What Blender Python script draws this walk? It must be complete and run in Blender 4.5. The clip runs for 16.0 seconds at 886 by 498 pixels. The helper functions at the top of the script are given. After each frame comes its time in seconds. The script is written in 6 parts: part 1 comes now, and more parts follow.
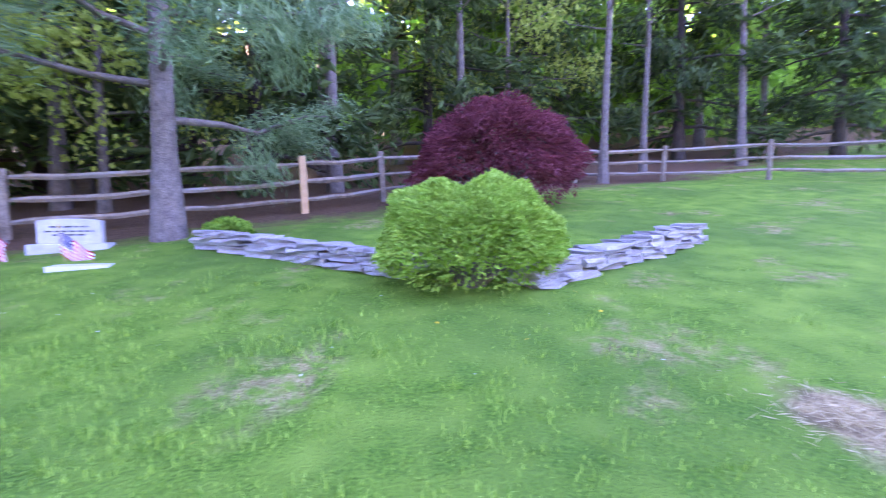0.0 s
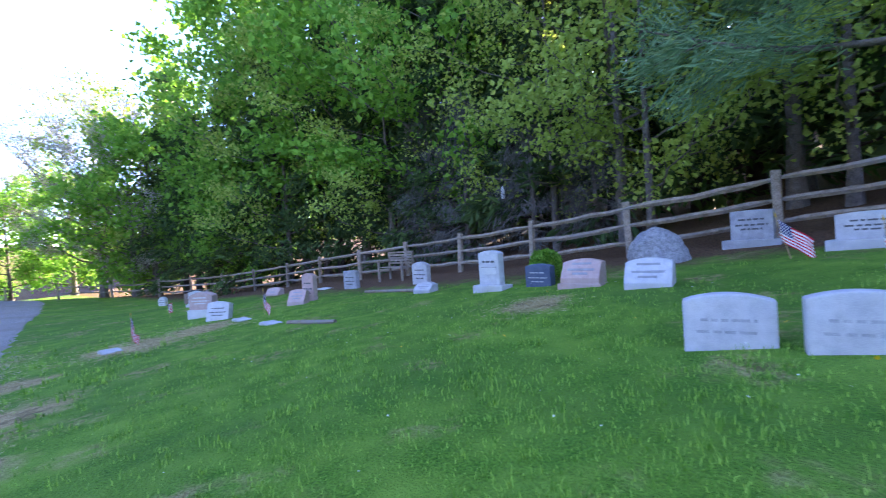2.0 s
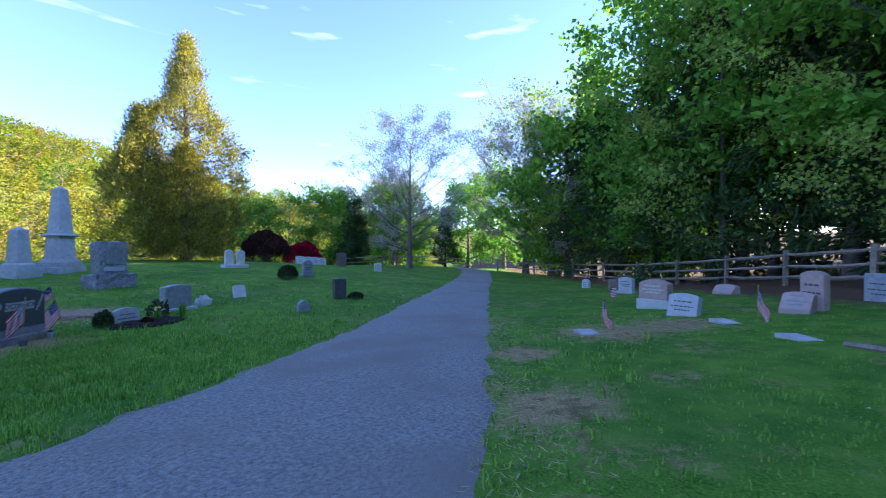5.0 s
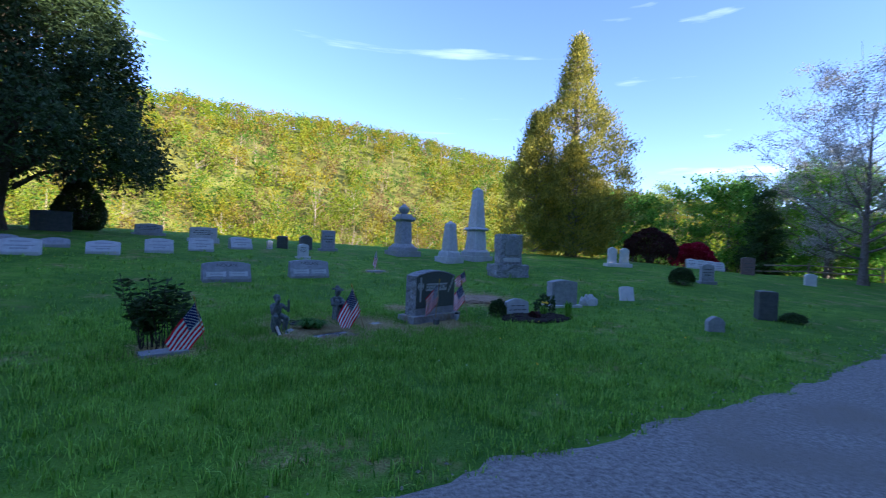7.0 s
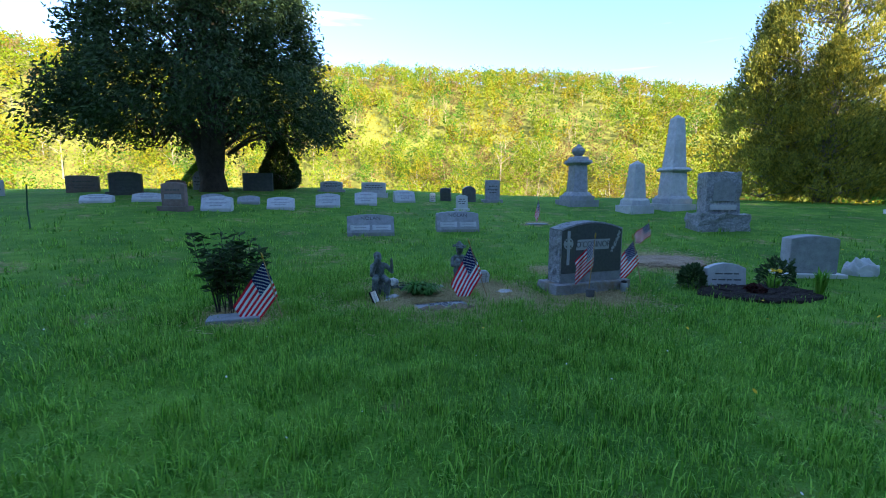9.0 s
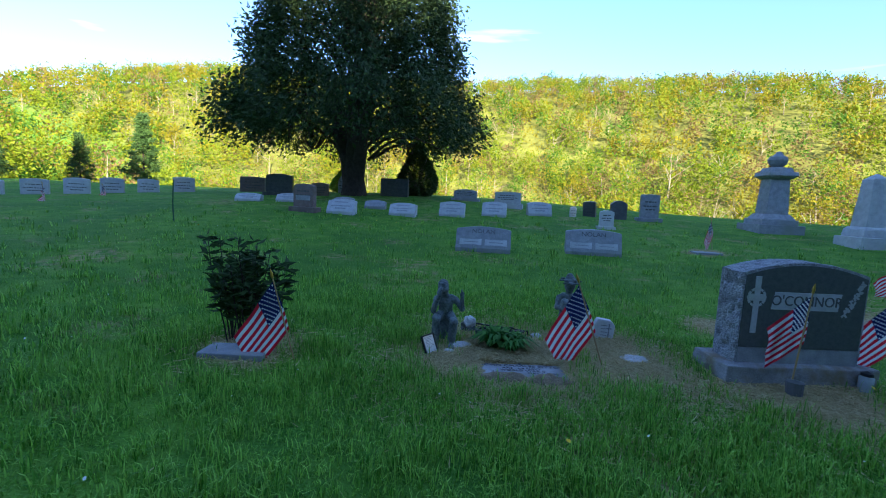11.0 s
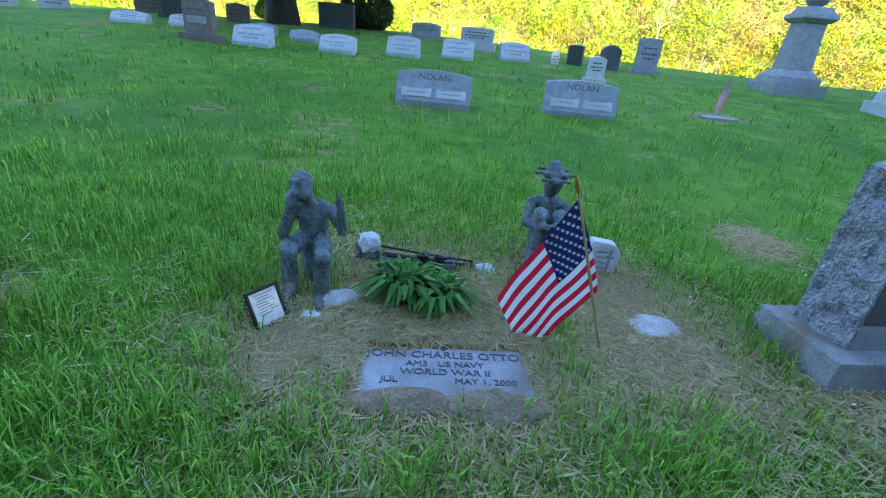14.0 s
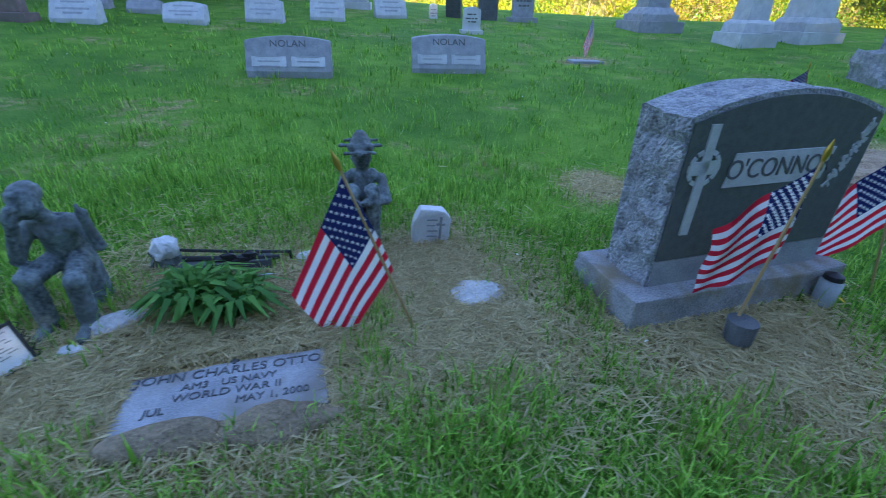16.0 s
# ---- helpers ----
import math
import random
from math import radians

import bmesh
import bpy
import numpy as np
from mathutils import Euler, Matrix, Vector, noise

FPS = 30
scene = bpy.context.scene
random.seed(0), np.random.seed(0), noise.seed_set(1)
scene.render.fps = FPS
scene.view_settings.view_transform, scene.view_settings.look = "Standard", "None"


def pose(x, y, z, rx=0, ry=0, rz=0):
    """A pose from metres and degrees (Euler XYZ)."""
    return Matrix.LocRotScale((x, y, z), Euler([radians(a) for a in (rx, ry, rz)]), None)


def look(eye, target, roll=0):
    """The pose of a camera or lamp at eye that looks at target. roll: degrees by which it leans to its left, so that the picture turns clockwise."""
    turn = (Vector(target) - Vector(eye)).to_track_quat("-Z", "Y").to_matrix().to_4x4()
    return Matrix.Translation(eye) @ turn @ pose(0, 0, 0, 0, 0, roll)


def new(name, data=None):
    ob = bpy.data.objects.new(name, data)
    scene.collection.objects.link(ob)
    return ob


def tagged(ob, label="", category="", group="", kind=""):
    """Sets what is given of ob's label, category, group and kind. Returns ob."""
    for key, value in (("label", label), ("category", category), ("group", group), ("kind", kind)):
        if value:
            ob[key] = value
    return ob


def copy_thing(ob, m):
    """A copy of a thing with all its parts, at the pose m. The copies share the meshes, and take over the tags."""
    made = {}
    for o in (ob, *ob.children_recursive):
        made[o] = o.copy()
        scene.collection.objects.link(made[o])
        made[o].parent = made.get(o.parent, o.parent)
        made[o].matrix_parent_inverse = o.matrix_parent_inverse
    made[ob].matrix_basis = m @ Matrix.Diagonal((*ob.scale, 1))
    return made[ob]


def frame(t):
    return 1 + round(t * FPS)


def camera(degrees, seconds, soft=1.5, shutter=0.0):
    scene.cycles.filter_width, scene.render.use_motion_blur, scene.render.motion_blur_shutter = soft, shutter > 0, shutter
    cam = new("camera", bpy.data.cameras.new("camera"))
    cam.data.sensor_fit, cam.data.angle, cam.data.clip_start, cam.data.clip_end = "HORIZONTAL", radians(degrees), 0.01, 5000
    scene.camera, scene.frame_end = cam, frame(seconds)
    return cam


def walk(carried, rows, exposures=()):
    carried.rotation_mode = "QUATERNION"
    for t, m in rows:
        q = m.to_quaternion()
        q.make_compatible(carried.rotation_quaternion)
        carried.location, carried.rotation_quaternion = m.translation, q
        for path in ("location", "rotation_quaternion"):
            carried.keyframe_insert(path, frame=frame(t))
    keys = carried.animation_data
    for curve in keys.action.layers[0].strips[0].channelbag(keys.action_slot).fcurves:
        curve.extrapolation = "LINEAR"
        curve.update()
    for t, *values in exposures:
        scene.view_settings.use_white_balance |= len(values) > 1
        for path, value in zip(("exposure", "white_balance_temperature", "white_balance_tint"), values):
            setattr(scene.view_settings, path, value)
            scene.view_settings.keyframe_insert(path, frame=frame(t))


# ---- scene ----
cam = camera(90.1, 16.0, soft=1.0, shutter=0.18)
METRES, EYE, TILT, LEAN, TURN = 13.1, 1.245, 0.0, 0.0, 0.0
ROWS = [
    (0.0, 0.0, 0.0, 0.0, -0.02, -3.99, 0.27),
    (0.5, -0.0391, -0.0071, 0.001, 22.78, -4.49, 2.54),
    (1.0, -0.0695, -0.0152, 0.0009, 38.08, -3.17, 3.0),
    (1.5, -0.0991, -0.027, 0.0004, 57.76, -1.79, 3.69),
    (2.0, -0.1235, -0.0418, -0.002, 72.32, -0.8, 3.85),
    (2.5, -0.1485, -0.0583, -0.004, 85.63, -0.02, 4.33),
    (3.0, -0.1749, -0.0791, -0.0051, 95.23, 0.37, 4.14),
    (5.5, -0.292, -0.2319, -0.0167, 128.62, -0.45, -1.11),
    (6.0, -0.3112, -0.2677, -0.0186, 139.41, -0.55, -1.79),
    (6.5, -0.3305, -0.3024, -0.0198, 146.26, 0.1, -1.87),
    (7.0, -0.3477, -0.341, -0.025, 164.99, -0.92, -2.29),
    (7.5, -0.3689, -0.3778, -0.028, 171.61, -4.22, -2.15),
    (8.0, -0.3879, -0.4102, -0.0312, 181.07, -7.29, -1.7),
    (8.5, -0.4037, -0.4424, -0.0326, 182.93, -7.72, -0.56),
    (9.0, -0.4181, -0.4749, -0.0353, 188.98, -7.47, -0.23),
    (9.5, -0.4257, -0.5099, -0.037, 189.6, -7.24, -1.49),
    (10.0, -0.4283, -0.5457, -0.0378, 196.91, -7.5, -2.62),
    (12.5, -0.4309, -0.6823, -0.0399, 212.65, -4.96, -2.43),
    (13.0, -0.419, -0.713, -0.0475, 207.62, -15.03, -3.36),
    (13.5, -0.4063, -0.7358, -0.0522, 207.49, -22.75, -3.1),
    (14.0, -0.3931, -0.7449, -0.0498, 204.95, -24.79, -5.12),
    (14.5, -0.3885, -0.7478, -0.0491, 204.47, -26.17, -5.39),
    (15.0, -0.3897, -0.7492, -0.0487, 202.57, -27.51, -4.15),
    (15.5, -0.4017, -0.7562, -0.0479, 197.27, -27.93, 0.01),
    (16.0, -0.4263, -0.7702, -0.0477, 192.95, -28.56, -1.58),
]
walk(cam, [(t, pose(0, 0, EYE, TILT, LEAN, TURN) @ pose(METRES * x, METRES * y, METRES * z, 90 + pitch, roll, yaw)) for t, x, y, z, yaw, pitch, roll in ROWS],
     exposures=[(0.0, 5.15, 6600, 52), (1.5, 5.25, 6450, 40), (2.0, 3.9, 6450, 18), (2.5, 3.3, 6450, 10), (3.2, 3.05, 6450, 8), (5.3, 2.82, 5700, 10), (7.0, 2.4, 5600, 10), (9.0, 2.92, 6400, -4), (10.2, 2.85, 6350, -4), (12.5, 2.5, 5300, -2), (13.2, 3.45, 6500, -4), (14.0, 3.88, 6950, -6), (14.8, 3.83, 6950, -3), (16.0, 3.65, 6850, 0)])

# ---- sky and sun: a low evening sun behind the wooded slope, the lawn in its shade ----
SUN_EL, SUN_AZ = 16.8, 47.0   # degrees above the horizon; degrees from +y towards -x
world = bpy.data.worlds.new("sky")
scene.world = world
world.use_nodes = True
wt = world.node_tree
sky = wt.nodes.new("ShaderNodeTexSky")
sky.sky_type = "NISHITA"
sky.sun_disc = False
sky.sun_elevation = radians(SUN_EL)
sky.sun_rotation = radians(-SUN_AZ)
sky.air_density, sky.dust_density, sky.ozone_density = 0.9, 0.1, 3.0
back = wt.nodes["Background"]
back.inputs["Strength"].default_value = 0.09
# thin cirrus over the whole sky
wtc = wt.nodes.new("ShaderNodeTexCoord")
wmap = wt.nodes.new("ShaderNodeMapping")
wmap.inputs["Scale"].default_value = (1.2, 3.0, 14.0)
wmap.inputs["Rotation"].default_value = (0.08, 0.05, 0.6)
wn = wt.nodes.new("ShaderNodeTexNoise")
wn.inputs["Scale"].default_value = 1.6
wn.inputs["Detail"].default_value = 5
wr = wt.nodes.new("ShaderNodeValToRGB")
wr.color_ramp.elements[0].position, wr.color_ramp.elements[1].position = 0.61, 0.85
wr.color_ramp.elements[0].color, wr.color_ramp.elements[1].color = (0, 0, 0, 1), (0.5, 0.5, 0.5, 1)
wmix = wt.nodes.new("ShaderNodeMix")
wmix.data_type = "RGBA"
wmix.inputs["B"].default_value = (6.5, 6.9, 7.4, 1)
wt.links.new(wtc.outputs["Generated"], wmap.inputs["Vector"])
wt.links.new(wmap.outputs["Vector"], wn.inputs["Vector"])
wt.links.new(wn.outputs["Fac"], wr.inputs["Fac"])
wt.links.new(wr.outputs["Color"], wmix.inputs["Factor"])
wtint = wt.nodes.new("ShaderNodeMix")
wtint.data_type, wtint.blend_type = "RGBA", "MULTIPLY"
wtint.inputs["Factor"].default_value = 1.0
wtint.inputs["B"].default_value = (0.94, 0.82, 0.98, 1)
wt.links.new(sky.outputs["Color"], wtint.inputs["A"])
wt.links.new(wtint.outputs["Result"], wmix.inputs["A"])
wt.links.new(wmix.outputs["Result"], back.inputs["Color"])
sun_data = bpy.data.lights.new("sun", "SUN")
sun_data.energy, sun_data.angle, sun_data.color = 3.8, radians(0.5), (1.0, 0.84, 0.6)
sun = new("sun", sun_data)
sd = Vector((-math.sin(radians(SUN_AZ)) * math.cos(radians(SUN_EL)), math.cos(radians(SUN_AZ)) * math.cos(radians(SUN_EL)), math.sin(radians(SUN_EL))))
sun.matrix_world = look(sd * 200, (0, 0, 0))

# ---- materials ----


def rgba(c):
    return (c[0], c[1], c[2], 1.0)


def surface(name, a, b, scale=6.0, fine=60.0, rough=0.85, bump=0.3, depth=0.01, metal=0.0, stain=None, stain_scale=1.2, spec=0.3, vary=0.0):
    """A worn surface: colours a and b mixed by coarse and fine grain, a third one in stains."""
    m = bpy.data.materials.new(name)
    m.use_nodes = True
    nt = m.node_tree
    p = nt.nodes["Principled BSDF"]
    tc = nt.nodes.new("ShaderNodeTexCoord")
    n1, n2 = nt.nodes.new("ShaderNodeTexNoise"), nt.nodes.new("ShaderNodeTexNoise")
    n1.inputs["Scale"].default_value, n1.inputs["Detail"].default_value = scale, 5
    n2.inputs["Scale"].default_value, n2.inputs["Detail"].default_value = fine, 3
    add = nt.nodes.new("ShaderNodeMath")
    add.operation = "ADD"
    mul = nt.nodes.new("ShaderNodeMapRange")
    mul.inputs["From Min"].default_value, mul.inputs["From Max"].default_value = 0.72, 1.28
    mix = nt.nodes.new("ShaderNodeMix")
    mix.data_type = "RGBA"
    mix.inputs["A"].default_value, mix.inputs["B"].default_value = rgba(a), rgba(b)
    for n in (n1, n2):
        nt.links.new(tc.outputs["Object"], n.inputs["Vector"])
    nt.links.new(n1.outputs["Fac"], add.inputs[0])
    nt.links.new(n2.outputs["Fac"], add.inputs[1])
    nt.links.new(add.outputs[0], mul.inputs["Value"])
    nt.links.new(mul.outputs["Result"], mix.inputs["Factor"])
    colour = mix.outputs["Result"]
    if stain:
        n3, ramp, mx = nt.nodes.new("ShaderNodeTexNoise"), nt.nodes.new("ShaderNodeValToRGB"), nt.nodes.new("ShaderNodeMix")
        n3.inputs["Scale"].default_value, n3.inputs["Detail"].default_value = stain_scale, 7
        ramp.color_ramp.elements[0].position, ramp.color_ramp.elements[1].position = 0.5, 0.68
        mx.data_type = "RGBA"
        mx.inputs["B"].default_value = rgba(stain)
        nt.links.new(tc.outputs["Object"], n3.inputs["Vector"])
        nt.links.new(n3.outputs["Fac"], ramp.inputs["Fac"])
        nt.links.new(ramp.outputs["Color"], mx.inputs["Factor"])
        nt.links.new(colour, mx.inputs["A"])
        colour = mx.outputs["Result"]
    if vary:
        oi, hs, mr = nt.nodes.new("ShaderNodeObjectInfo"), nt.nodes.new("ShaderNodeHueSaturation"), nt.nodes.new("ShaderNodeMapRange")
        mr.inputs["To Min"].default_value, mr.inputs["To Max"].default_value = 1 - vary, 1 + vary
        nt.links.new(oi.outputs["Random"], mr.inputs["Value"])
        nt.links.new(mr.outputs["Result"], hs.inputs["Value"])
        nt.links.new(colour, hs.inputs["Color"])
        colour = hs.outputs["Color"]
    nt.links.new(colour, p.inputs["Base Color"])
    p.inputs["Roughness"].default_value, p.inputs["Metallic"].default_value = rough, metal
    p.inputs["Specular IOR Level"].default_value = spec
    if bump:
        bp = nt.nodes.new("ShaderNodeBump")
        bp.inputs["Strength"].default_value, bp.inputs["Distance"].default_value = bump, depth
        nt.links.new(add.outputs[0], bp.inputs["Height"])
        nt.links.new(bp.outputs["Normal"], p.inputs["Normal"])
    return m


def leaf_mat(name, a, b, through_light=0.35, rough=0.6):
    """Leaves: each leaf (island) takes its own tone between a and b, and lets some light through."""
    m = bpy.data.materials.new(name)
    m.use_nodes = True
    nt = m.node_tree
    p = nt.nodes["Principled BSDF"]
    geo, mix = nt.nodes.new("ShaderNodeNewGeometry"), nt.nodes.new("ShaderNodeMix")
    oi, hs, mr = nt.nodes.new("ShaderNodeObjectInfo"), nt.nodes.new("ShaderNodeHueSaturation"), nt.nodes.new("ShaderNodeMapRange")
    mr.inputs["To Min"].default_value, mr.inputs["To Max"].default_value = 0.85, 1.15
    mix.data_type = "RGBA"
    mix.inputs["A"].default_value, mix.inputs["B"].default_value = rgba(a), rgba(b)
    nt.links.new(geo.outputs["Random Per Island"], mix.inputs["Factor"])
    nt.links.new(oi.outputs["Random"], mr.inputs["Value"])
    nt.links.new(mr.outputs["Result"], hs.inputs["Value"])
    nt.links.new(mix.outputs["Result"], hs.inputs["Color"])
    nt.links.new(hs.outputs["Color"], p.inputs["Base Color"])
    p.inputs["Roughness"].default_value, p.inputs["Specular IOR Level"].default_value = rough, 0.2
    tr, ms = nt.nodes.new("ShaderNodeBsdfTranslucent"), nt.nodes.new("ShaderNodeMixShader")
    ms.inputs["Fac"].default_value = through_light
    nt.links.new(hs.outputs["Color"], tr.inputs["Color"])
    nt.links.new(p.outputs[0], ms.inputs[1])
    nt.links.new(tr.outputs[0], ms.inputs[2])
    nt.links.new(ms.outputs[0], nt.nodes["Material Output"].inputs["Surface"])
    return m


def plain(name, c, rough=0.7, metal=0.0):
    return surface(name, tuple(v * 0.85 for v in c), tuple(min(1, v * 1.12) for v in c), 20, 200, rough, 0.1, 0.002, metal)


GRANITE = surface("grey_granite", (0.2, 0.21, 0.23), (0.38, 0.39, 0.41), 9, 160, 0.75, 0.35, 0.004, stain=(0.24, 0.25, 0.23), vary=0.12)
LIGHT_GRANITE = surface("light_granite", (0.36, 0.37, 0.39), (0.56, 0.57, 0.58), 9, 170, 0.75, 0.3, 0.004, stain=(0.36, 0.37, 0.35), vary=0.1)
WHITE_STONE = surface("white_stone", (0.46, 0.47, 0.48), (0.63, 0.63, 0.62), 8, 120, 0.7, 0.25, 0.004, stain=(0.5, 0.51, 0.48), vary=0.06)
DARK_GRANITE = surface("dark_granite", (0.05, 0.055, 0.06), (0.11, 0.115, 0.12), 9, 200, 0.45, 0.15, 0.002, stain=(0.08, 0.085, 0.085), vary=0.15)
BROWN_GRANITE = surface("brown_granite", (0.15, 0.105, 0.095), (0.27, 0.205, 0.185), 9, 160, 0.6, 0.2, 0.003, stain=(0.12, 0.1, 0.09), vary=0.15)
PINK_GRANITE = surface("pink_granite", (0.38, 0.26, 0.23), (0.52, 0.39, 0.36), 10, 150, 0.65, 0.2, 0.003, stain=(0.36, 0.29, 0.27))
BLUE_GRANITE = surface("blue_granite", (0.05, 0.075, 0.13), (0.1, 0.13, 0.2), 10, 150, 0.4, 0.12, 0.002)
POLISHED = surface("polished_dark_granite", (0.065, 0.075, 0.075), (0.11, 0.12, 0.12), 30, 260, 0.4, 0.05, 0.001)
ROCK = surface("pitched_rock", (0.17, 0.18, 0.2), (0.46, 0.475, 0.5), 18, 80, 0.85, 1.0, 0.03)
LETTER = plain("carved_letter", (0.1, 0.105, 0.11), 0.9)
PALE_LETTER = plain("frosted_letter", (0.42, 0.44, 0.45), 0.9)
BARK = surface("bark", (0.1, 0.085, 0.075), (0.24, 0.21, 0.19), 7, 40, 0.95, 1.0, 0.03)
PALE_BARK = surface("pale_bark", (0.3, 0.27, 0.24), (0.5, 0.46, 0.4), 7, 40, 0.95, 0.8, 0.02)
DARK_BARK = surface("dark_bark", (0.035, 0.028, 0.024), (0.08, 0.065, 0.055), 7, 40, 0.95, 1.0, 0.03)
FENCE_WOOD = surface("weathered_rail", (0.15, 0.12, 0.09), (0.35, 0.295, 0.235), 8, 50, 0.9, 0.8, 0.01, stain=(0.26, 0.24, 0.22), vary=0.15)
NEW_WOOD = surface("new_cedar_post", (0.42, 0.27, 0.14), (0.56, 0.38, 0.22), 8, 50, 0.85, 0.6, 0.008)
WALL_STONE = surface("bluestone", (0.32, 0.32, 0.31), (0.55, 0.54, 0.53), 9, 60, 0.9, 0.8, 0.015, stain=(0.3, 0.27, 0.24), vary=0.18)
BRONZE = surface("verdigris_bronze", (0.035, 0.046, 0.05), (0.21, 0.255, 0.265), 16, 70, 0.65, 0.5, 0.004, stain=(0.09, 0.1, 0.095), stain_scale=6)

L_GREEN = leaf_mat("maple_leaf", (0.1, 0.25, 0.028), (0.27, 0.5, 0.075), 0.5)
L_YELLOW = leaf_mat("young_leaf", (0.26, 0.37, 0.06), (0.44, 0.56, 0.13), 0.45)
L_HEMLOCK = leaf_mat("hemlock_needle", (0.035, 0.075, 0.025), (0.1, 0.17, 0.05), 0.3)
L_PINE = leaf_mat("white_pine_needle", (0.12, 0.24, 0.12), (0.28, 0.45, 0.23), 0.4)
L_YEW = leaf_mat("yew_needle", (0.028, 0.055, 0.02), (0.085, 0.13, 0.045), 0.2)
L_CEDAR = leaf_mat("cedar_scale", (0.11, 0.14, 0.03), (0.42, 0.36, 0.055), 0.3)
L_BUSH = leaf_mat("chartreuse_leaf", (0.2, 0.42, 0.045), (0.4, 0.66, 0.12), 0.35)
L_RED = leaf_mat("japanese_maple_leaf", (0.15, 0.03, 0.045), (0.28, 0.075, 0.095), 0.35)
L_WEEP = leaf_mat("weeping_maple_leaf", (0.05, 0.02, 0.018), (0.11, 0.04, 0.035), 0.25)
L_AZALEA = leaf_mat("azalea_flower", (0.3, 0.008, 0.03), (0.55, 0.02, 0.07), 0.3)
L_BLOSSOM = leaf_mat("white_blossom", (0.3, 0.28, 0.24), (0.6, 0.57, 0.5), 0.3)
L_SHRUB = leaf_mat("peony_leaf", (0.03, 0.06, 0.02), (0.08, 0.13, 0.05), 0.25)
L_GREY = leaf_mat("dead_hemlock_twig", (0.1, 0.1, 0.095), (0.2, 0.2, 0.19), 0.1)
L_GRASS = leaf_mat("grass_blade", (0.05, 0.18, 0.012), (0.36, 0.6, 0.1), 0.35, 0.42)
L_WEED = leaf_mat("weed_leaf", (0.045, 0.14, 0.03), (0.13, 0.3, 0.06), 0.35)
L_STRAW = leaf_mat("dry_grass", (0.44, 0.36, 0.18), (0.7, 0.6, 0.36), 0.3)
FLAG_RED, FLAG_WHITE, FLAG_BLUE = leaf_mat("flag_red", (0.6, 0.015, 0.04), (0.66, 0.02, 0.05), 0.3), leaf_mat("flag_white", (0.8, 0.8, 0.82), (0.84, 0.84, 0.86), 0.3), leaf_mat("flag_blue", (0.015, 0.02, 0.1), (0.02, 0.025, 0.13), 0.2)

# ---- mesh helpers ----


def part(name, bm, material, parent=None, label=""):
    me = bpy.data.meshes.new(name)
    bm.to_mesh(me)
    bm.free()
    me.materials.append(material)
    ob = new(name, me)
    if parent:
        ob.parent = parent
    if label:
        tagged(ob, label)
    return ob


def raw(name, verts, faces, mats, parent=None, label="", index=None, smooth=False):
    """A mesh from numpy arrays: faces all with the same number of corners."""
    me = bpy.data.meshes.new(name)
    verts, faces = np.asarray(verts, np.float32), np.asarray(faces, np.int32)
    k = faces.shape[1]
    me.vertices.add(len(verts))
    me.vertices.foreach_set("co", verts.ravel())
    me.loops.add(faces.size)
    me.loops.foreach_set("vertex_index", faces.ravel())
    me.polygons.add(len(faces))
    me.polygons.foreach_set("loop_start", np.arange(0, faces.size, k, dtype=np.int32))
    for m in mats:
        me.materials.append(m)
    if index is not None:
        me.polygons.foreach_set("material_index", np.asarray(index, np.int32))
    me.polygons.foreach_set("use_smooth", np.full(len(faces), smooth))
    me.update(calc_edges=True)
    ob = new(name, me)
    if parent:
        ob.parent = parent
    if label:
        tagged(ob, label)
    return ob


def thing(name, m, label, category, group="", kind=""):
    ob = new(name)
    ob.empty_display_size = 0.1
    ob.matrix_world = m
    return tagged(ob, label, category, group, kind)


def box(bm, x0, x1, y0, y1, z0, z1, bevel=0.0, m=None):
    vs = [bm.verts.new((x, y, z)) for z in (z0, z1) for y in (y0, y1) for x in (x0, x1)]
    fs = [bm.faces.new([vs[i] for i in f]) for f in ((0, 2, 3, 1), (4, 5, 7, 6), (0, 1, 5, 4), (2, 6, 7, 3), (0, 4, 6, 2), (1, 3, 7, 5))]
    if bevel:
        es = {e for f in fs for e in f.edges}
        r = bmesh.ops.bevel(bm, geom=list(es), offset=bevel, segments=2, affect="EDGES", profile=0.6)
        vs = list({v for f in r["faces"] for v in f.verts} | {v for v in vs if v.is_valid})
    if m is not None:
        bmesh.ops.transform(bm, matrix=m, verts=[v for v in vs if v.is_valid])
    return bm


def prism(bm, outline, depth, bevel=0.01, y0=0.0):
    """An upright slab: an outline in x and z, extruded along y about y0."""
    f = bm.faces.new([bm.verts.new((x, y0 - depth / 2, z)) for x, z in outline])
    r = bmesh.ops.extrude_face_region(bm, geom=[f])
    vs = [v for v in r["geom"] if isinstance(v, bmesh.types.BMVert)]
    bmesh.ops.translate(bm, vec=(0, depth, 0), verts=vs)
    bmesh.ops.recalc_face_normals(bm, faces=bm.faces)
    if bevel:
        sharp = [e for e in bm.edges if len(e.link_faces) == 2 and e.calc_face_angle(0) > 0.6]
        bmesh.ops.bevel(bm, geom=sharp, offset=bevel, segments=2, affect="EDGES", profile=0.6)
    return bm


